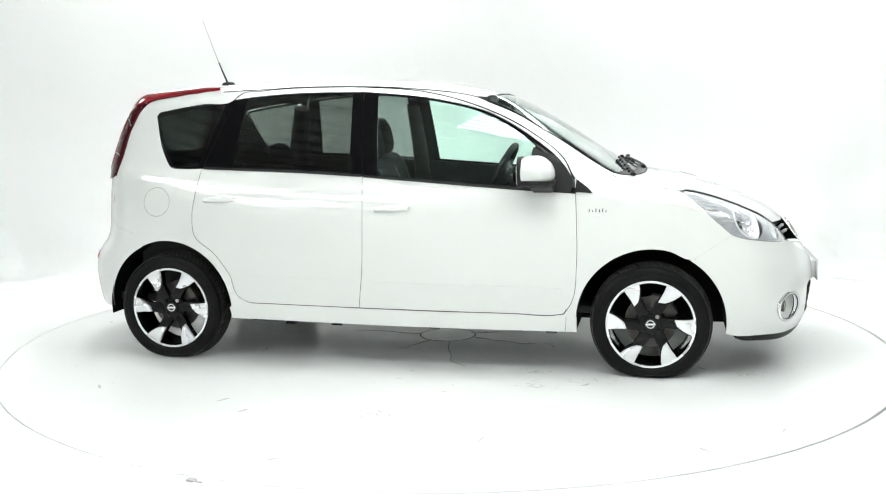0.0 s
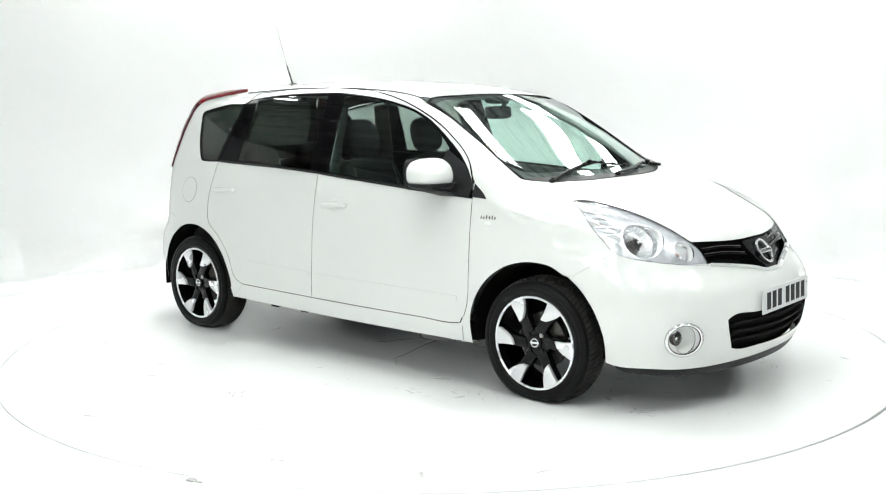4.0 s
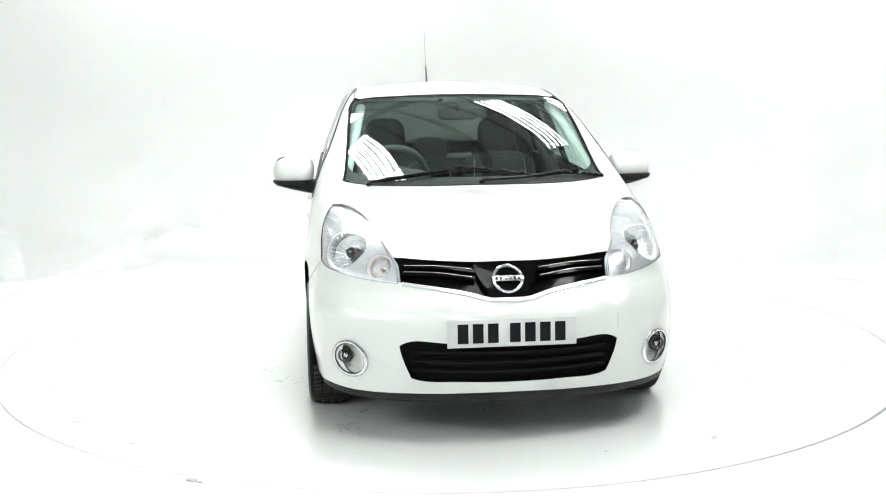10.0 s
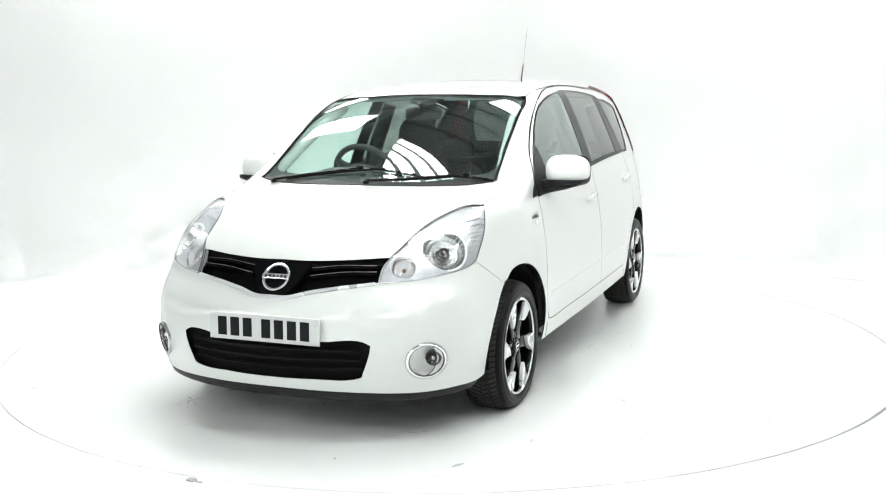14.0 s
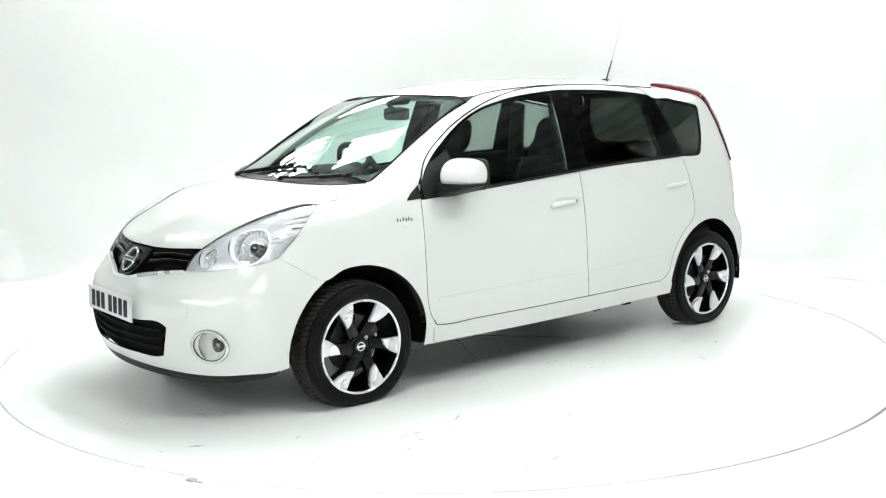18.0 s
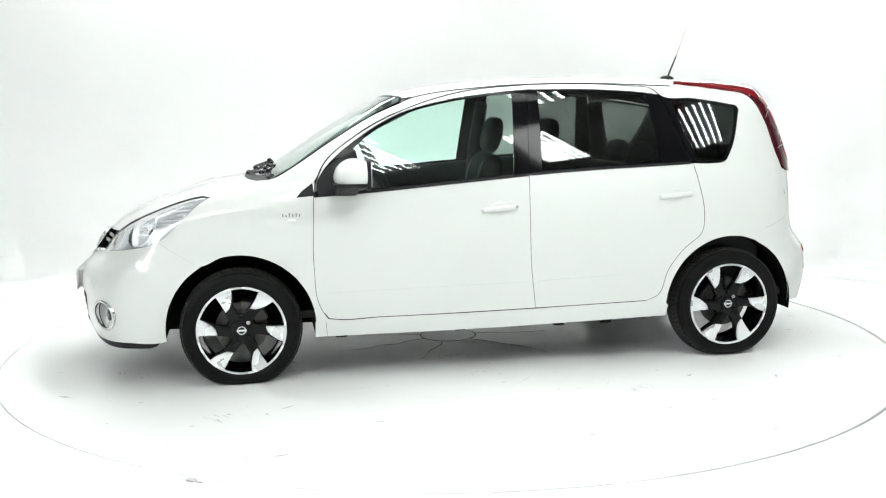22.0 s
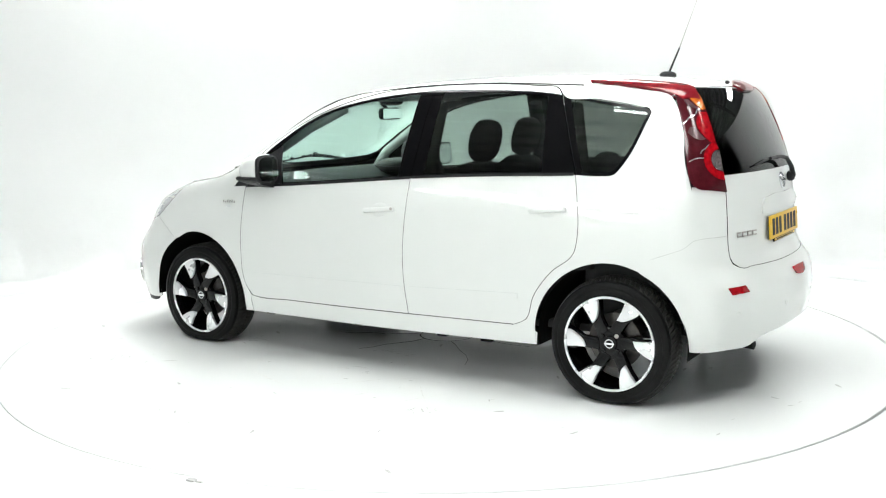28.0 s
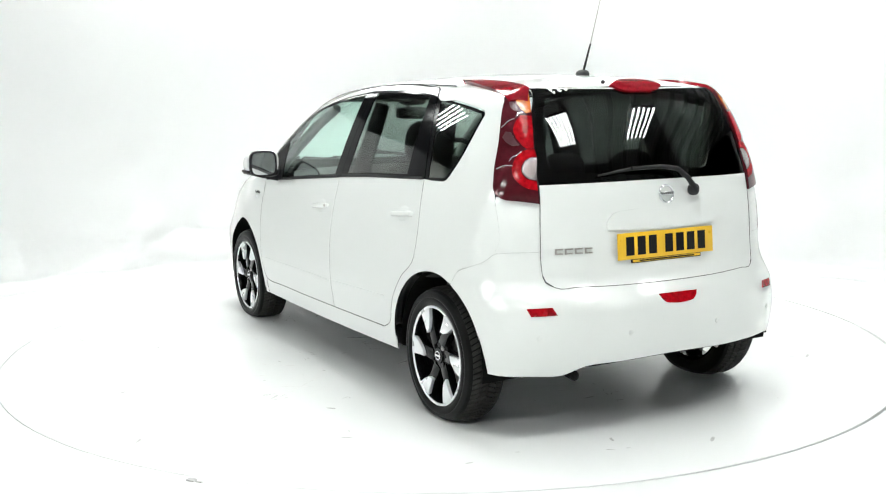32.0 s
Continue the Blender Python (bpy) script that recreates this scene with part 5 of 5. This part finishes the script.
bmesh.ops.recalc_face_normals(b, faces=b.faces)
dash = part("dashboard", b, CABIN, car, "dark grey dashboard")
b = bmesh.new()
blob(b, (.66, -.36, .985), (.11, .19, .055), .7, HERE)
part("instrument_hood", b, CABIN, dash)
for y in (-.08, .08):
    b = bmesh.new()
    blob(b, (.615, y, .90), (.02, .06, .04), .5, HERE)
    part("air_vent", b, BLACK_GLOSS, dash)
# steering wheel on the right-hand side
b = bmesh.new()
sw = HERE @ Matrix.Translation((.47, -.36, .985)) @ pose(0, 0, 0, 0, -62, 0)
ringpts = [sw @ Vector((.185 * math.cos(a), .185 * math.sin(a), 0)) for a in np.linspace(0, 2 * math.pi, 41)]
pipe(b, ringpts, .017, 10, cap=False)
wheel_rim = part("steering_wheel", b, CABIN, car, "three-spoke steering wheel")
b = bmesh.new()
blob(b, (0, 0, -.02), (.075, .085, .03), .6, sw)
for a in (90, 210, 330):
    pipe(b, [sw @ Vector((.05 * math.cos(radians(a - 30)), .05 * math.sin(radians(a - 30)), -.015)), sw @ Vector((.178 * math.cos(radians(a - 30)), .178 * math.sin(radians(a - 30)), 0))], .018, 8)
part("steering_hub", b, CABIN, wheel_rim)
b = bmesh.new()
pipe(b, [sw @ Vector((0, 0, -.03)), sw @ Vector((0, 0, -.25))], .04, 12)
part("steering_column", b, CABIN, wheel_rim)


def seat(x, y, width=.50, high=1.09, rise=.112, lean=-14):
    m = HERE @ Matrix.Translation((x, y, .62))
    b = bmesh.new()
    blob(b, (0, 0, 0), (.27, width / 2, .10), .5, m)
    st = part("seat", b, CLOTH, car, "dark cloth seat")
    b = bmesh.new()
    mb = m @ Matrix.Translation((-.22, 0, .02)) @ pose(0, 0, 0, 0, lean, 0)
    h = (high - .62) / 2
    blob(b, (0, 0, h), (.075, width / 2 * .96, h), .55, mb)
    part("seat_back", b, CLOTH, st)
    b = bmesh.new()
    for k in (-1, 1):                             # pale stitched edge of the bolsters
        pipe(b, [mb @ Vector((.0735 - .05 * max(0, u - .8) / .2, k * width * (.30 + .03 * math.sin(u * 3)), u * 2 * h)) for u in np.linspace(.25, .92, 9)], .0035, 6)
    part("seat_piping", b, PIPING, st, "pale piping")
    b = bmesh.new()
    blob(b, (.01, 0, 2 * h + rise), (.056, .124, .114), .72, mb)
    hd = part("headrest", b, CLOTH, st)
    b = bmesh.new()
    for k in (-.06, .06):
        pipe(b, [mb @ Vector((0, k, 2 * h - .05)), mb @ Vector((.005, k, 2 * h + .08))], .007, 8)
    part("headrest_posts", b, CABIN, st)
    return st


seat(-.052, .36, high=1.065)
seat(.085, -.36, high=1.065)
for y in (.42, -.42, 0):
    seat(-.76, y, .42 if y else .40, .95, .075, -18)
b = bmesh.new()
blob(b, (.47, 0, 1.325), (.018, .108, .036), .45, HERE)
pipe(b, [rest((.48, 0, 1.34)), rest((.53, 0, 1.385))], .012, 8)
im = part("inner_mirror", b, BLACK_MATT, car, "inside mirror hanging from the windscreen")
b = bmesh.new()
box(b, .449, .4525, -.098, .098, 1.296, 1.354, .0, m=HERE)
part("inner_mirror_glass", b, MIRROR_GLASS, im)
b = bmesh.new()
blob(b, (.46, 0, 1.395), (.05, .08, .022), .7, HERE)
part("map_light", b, CABIN, car)
for s in (1, -1):
    b = bmesh.new()
    box(b, .27, .43, min(.10 * s, .50 * s), max(.10 * s, .50 * s), 1.395, 1.410, .005, m=HERE)
    part("sun_visor", b, LINER, car)
    b = bmesh.new()                               # inner pillars
    pipe(b, [rest((-.235, .535 * s, 1.38)), rest((-.215, .635 * s, 1.10)), rest((-.21, .69 * s, .9)), rest((-.21, .70 * s, .34))], .040, 10, .06)
    part("centre_pillar", b, CABIN, car)
    b = bmesh.new()
    pipe(b, [rest((.40, .525 * s, 1.36)), rest((.62, .56 * s, 1.26)), rest((.95, .62 * s, 1.06)), rest((1.05, .66 * s, .96))], .026, 10, .034)
    part("front_pillar_trim", b, LINER, car)
    b = bmesh.new()
    pipe(b, [rest((-1.00, .57 * s, 1.36)), rest((-1.08, .68 * s, 1.04)), rest((-1.1, .70 * s, .6))], .05, 10, .07)
    part("rear_pillar_trim", b, CABIN, car)
    b = bmesh.new()
    box(b, -1.55, -1.10, min(.48 * s, .66 * s), max(.48 * s, .66 * s), .34, 1.0, .03, m=HERE)
    part("load_side_trim", b, CABIN, car)
b = bmesh.new()
box(b, -1.66, -.98, -.56, .56, .985, 1.005, .006, m=HERE)
part("parcel_shelf", b, CABIN, car)
b = bmesh.new()
box(b, -1.74, -1.70, -.46, .46, .40, 1.0, .01, m=HERE)
part("tailgate_lining", b, CABIN, car)

# ---- marks on the turntable and the floor ----
SCRATCH = mat("pale_grey_scratch", (0.60, 0.60, 0.59), 0.5, vary=0.15, scale=20)
random.seed(4)
b = bmesh.new()
for k in range(170):
    r, a = 2.35 * math.sqrt(random.random()), random.uniform(0, 6.283)
    if r < .25:
        continue
    x, y, size, turn = r * math.cos(a), r * math.sin(a), random.choice((.006, .008, .012, .02, .035)), random.uniform(0, 6.28)
    n = random.choice((5, 6, 7))
    pts = [(size * random.uniform(.35, 1) * math.cos(6.283 * i / n) * random.uniform(1.0, 1.9), size * random.uniform(.3, .8) * math.sin(6.283 * i / n) * .45) for i in range(n)]
    vs = [b.verts.new((x + u * math.cos(turn) - v * math.sin(turn), y + u * math.sin(turn) + v * math.cos(turn), .0012)) for u, v in pts]
    b.faces.new(vs)
tagged(part("scuff_marks", b, SCUFF, table), "small grey scuffs", kind="stuff")
b = bmesh.new()
for k in range(16):                               # patches of rubbed paint, each a cluster of slivers
    r, a = 1.9 * math.sqrt(random.random()), random.uniform(0, 6.283)
    cx, cy, lean = r * math.cos(a), r * math.sin(a), random.uniform(0, 6.28)
    for j in range(random.randint(6, 16)):
        x, y, turn = cx + random.gauss(0, .055), cy + random.gauss(0, .035), lean + random.gauss(0, .35)
        length, width = random.uniform(.008, .045), random.uniform(.001, .005)
        quad = [(-length, -width * .3), (-length * .2, -width), (length, -width * .2), (length * .7, width * .5), (-length * .4, width)]
        b.faces.new([b.verts.new((x + u * math.cos(turn) - v * math.sin(turn), y + u * math.sin(turn) + v * math.cos(turn), .0014 + .000002 * j)) for u, v in quad])
tagged(part("worn_patch", b, SCUFF, table), "rubbed grey patches of paint", kind="stuff")
b = bmesh.new()
for k in range(110):                              # pale scratches and tyre streaks
    r, a = 1.35 * random.random() ** .8, random.uniform(0, 6.283)
    x, y, turn, length, width = r * math.cos(a), r * math.sin(a), random.gauss(0.2, .7), random.uniform(.05, .45), random.uniform(.0015, .006)
    n, bend = 6, random.uniform(-.5, .5)
    rows = []
    for i in range(n + 1):
        u = (i / n - .5) * length
        w = width * (1 - abs(2 * i / n - 1) ** 2) * random.uniform(.5, 1.2) + .0003
        cx, cy = x + u * math.cos(turn + bend * u), y + u * math.sin(turn + bend * u)
        rows.append([b.verts.new((cx - q * w * math.sin(turn), cy + q * w * math.cos(turn), .0009 + .0000015 * k)) for q in (-1, 1)])
    for p, q in zip(rows, rows[1:]):
        b.faces.new((p[0], p[1], q[1], q[0]))
tagged(part("scratch_mark", b, SCRATCH, table), "pale grey scratches", kind="stuff")
for k in range(7):
    a = .4 + k * 6.283 / 7 + random.uniform(-.3, .3)
    b = bmesh.new()
    r0, r1 = .172, random.uniform(.35, .75)
    pts = []
    for i in range(6):
        r = r0 + (r1 - r0) * i / 5
        aa = a + random.uniform(-.07, .07)
        pts.append((r * math.cos(aa), r * math.sin(aa), .0005))
    pipe(b, pts, .0022, 4, .0010)
    part("deck_crack", b, GAP, table)
latch = thing("floor_latch", "small grey metal latch at the turntable edge", "latch")
latch.matrix_basis = pose(-.965, -2.36, 0, 0, 0, -25)
b = bmesh.new()
box(b, -.018, .018, -.012, .012, 0, .008, .003)
part("latch_plate", b, SCUFF, latch)
b = bmesh.new()
box(b, .022, .05, -.006, .004, 0, .004, .001)
part("latch_tongue", b, SCUFF, latch)


def motions():
    rows = [(t * 0.5, pose(0, 0, 0, 0, 0, TURN_START + TURN_RATE * t * 0.5)) for t in range(65)]
    walk(car, rows)
    walk(table, rows)


motions()
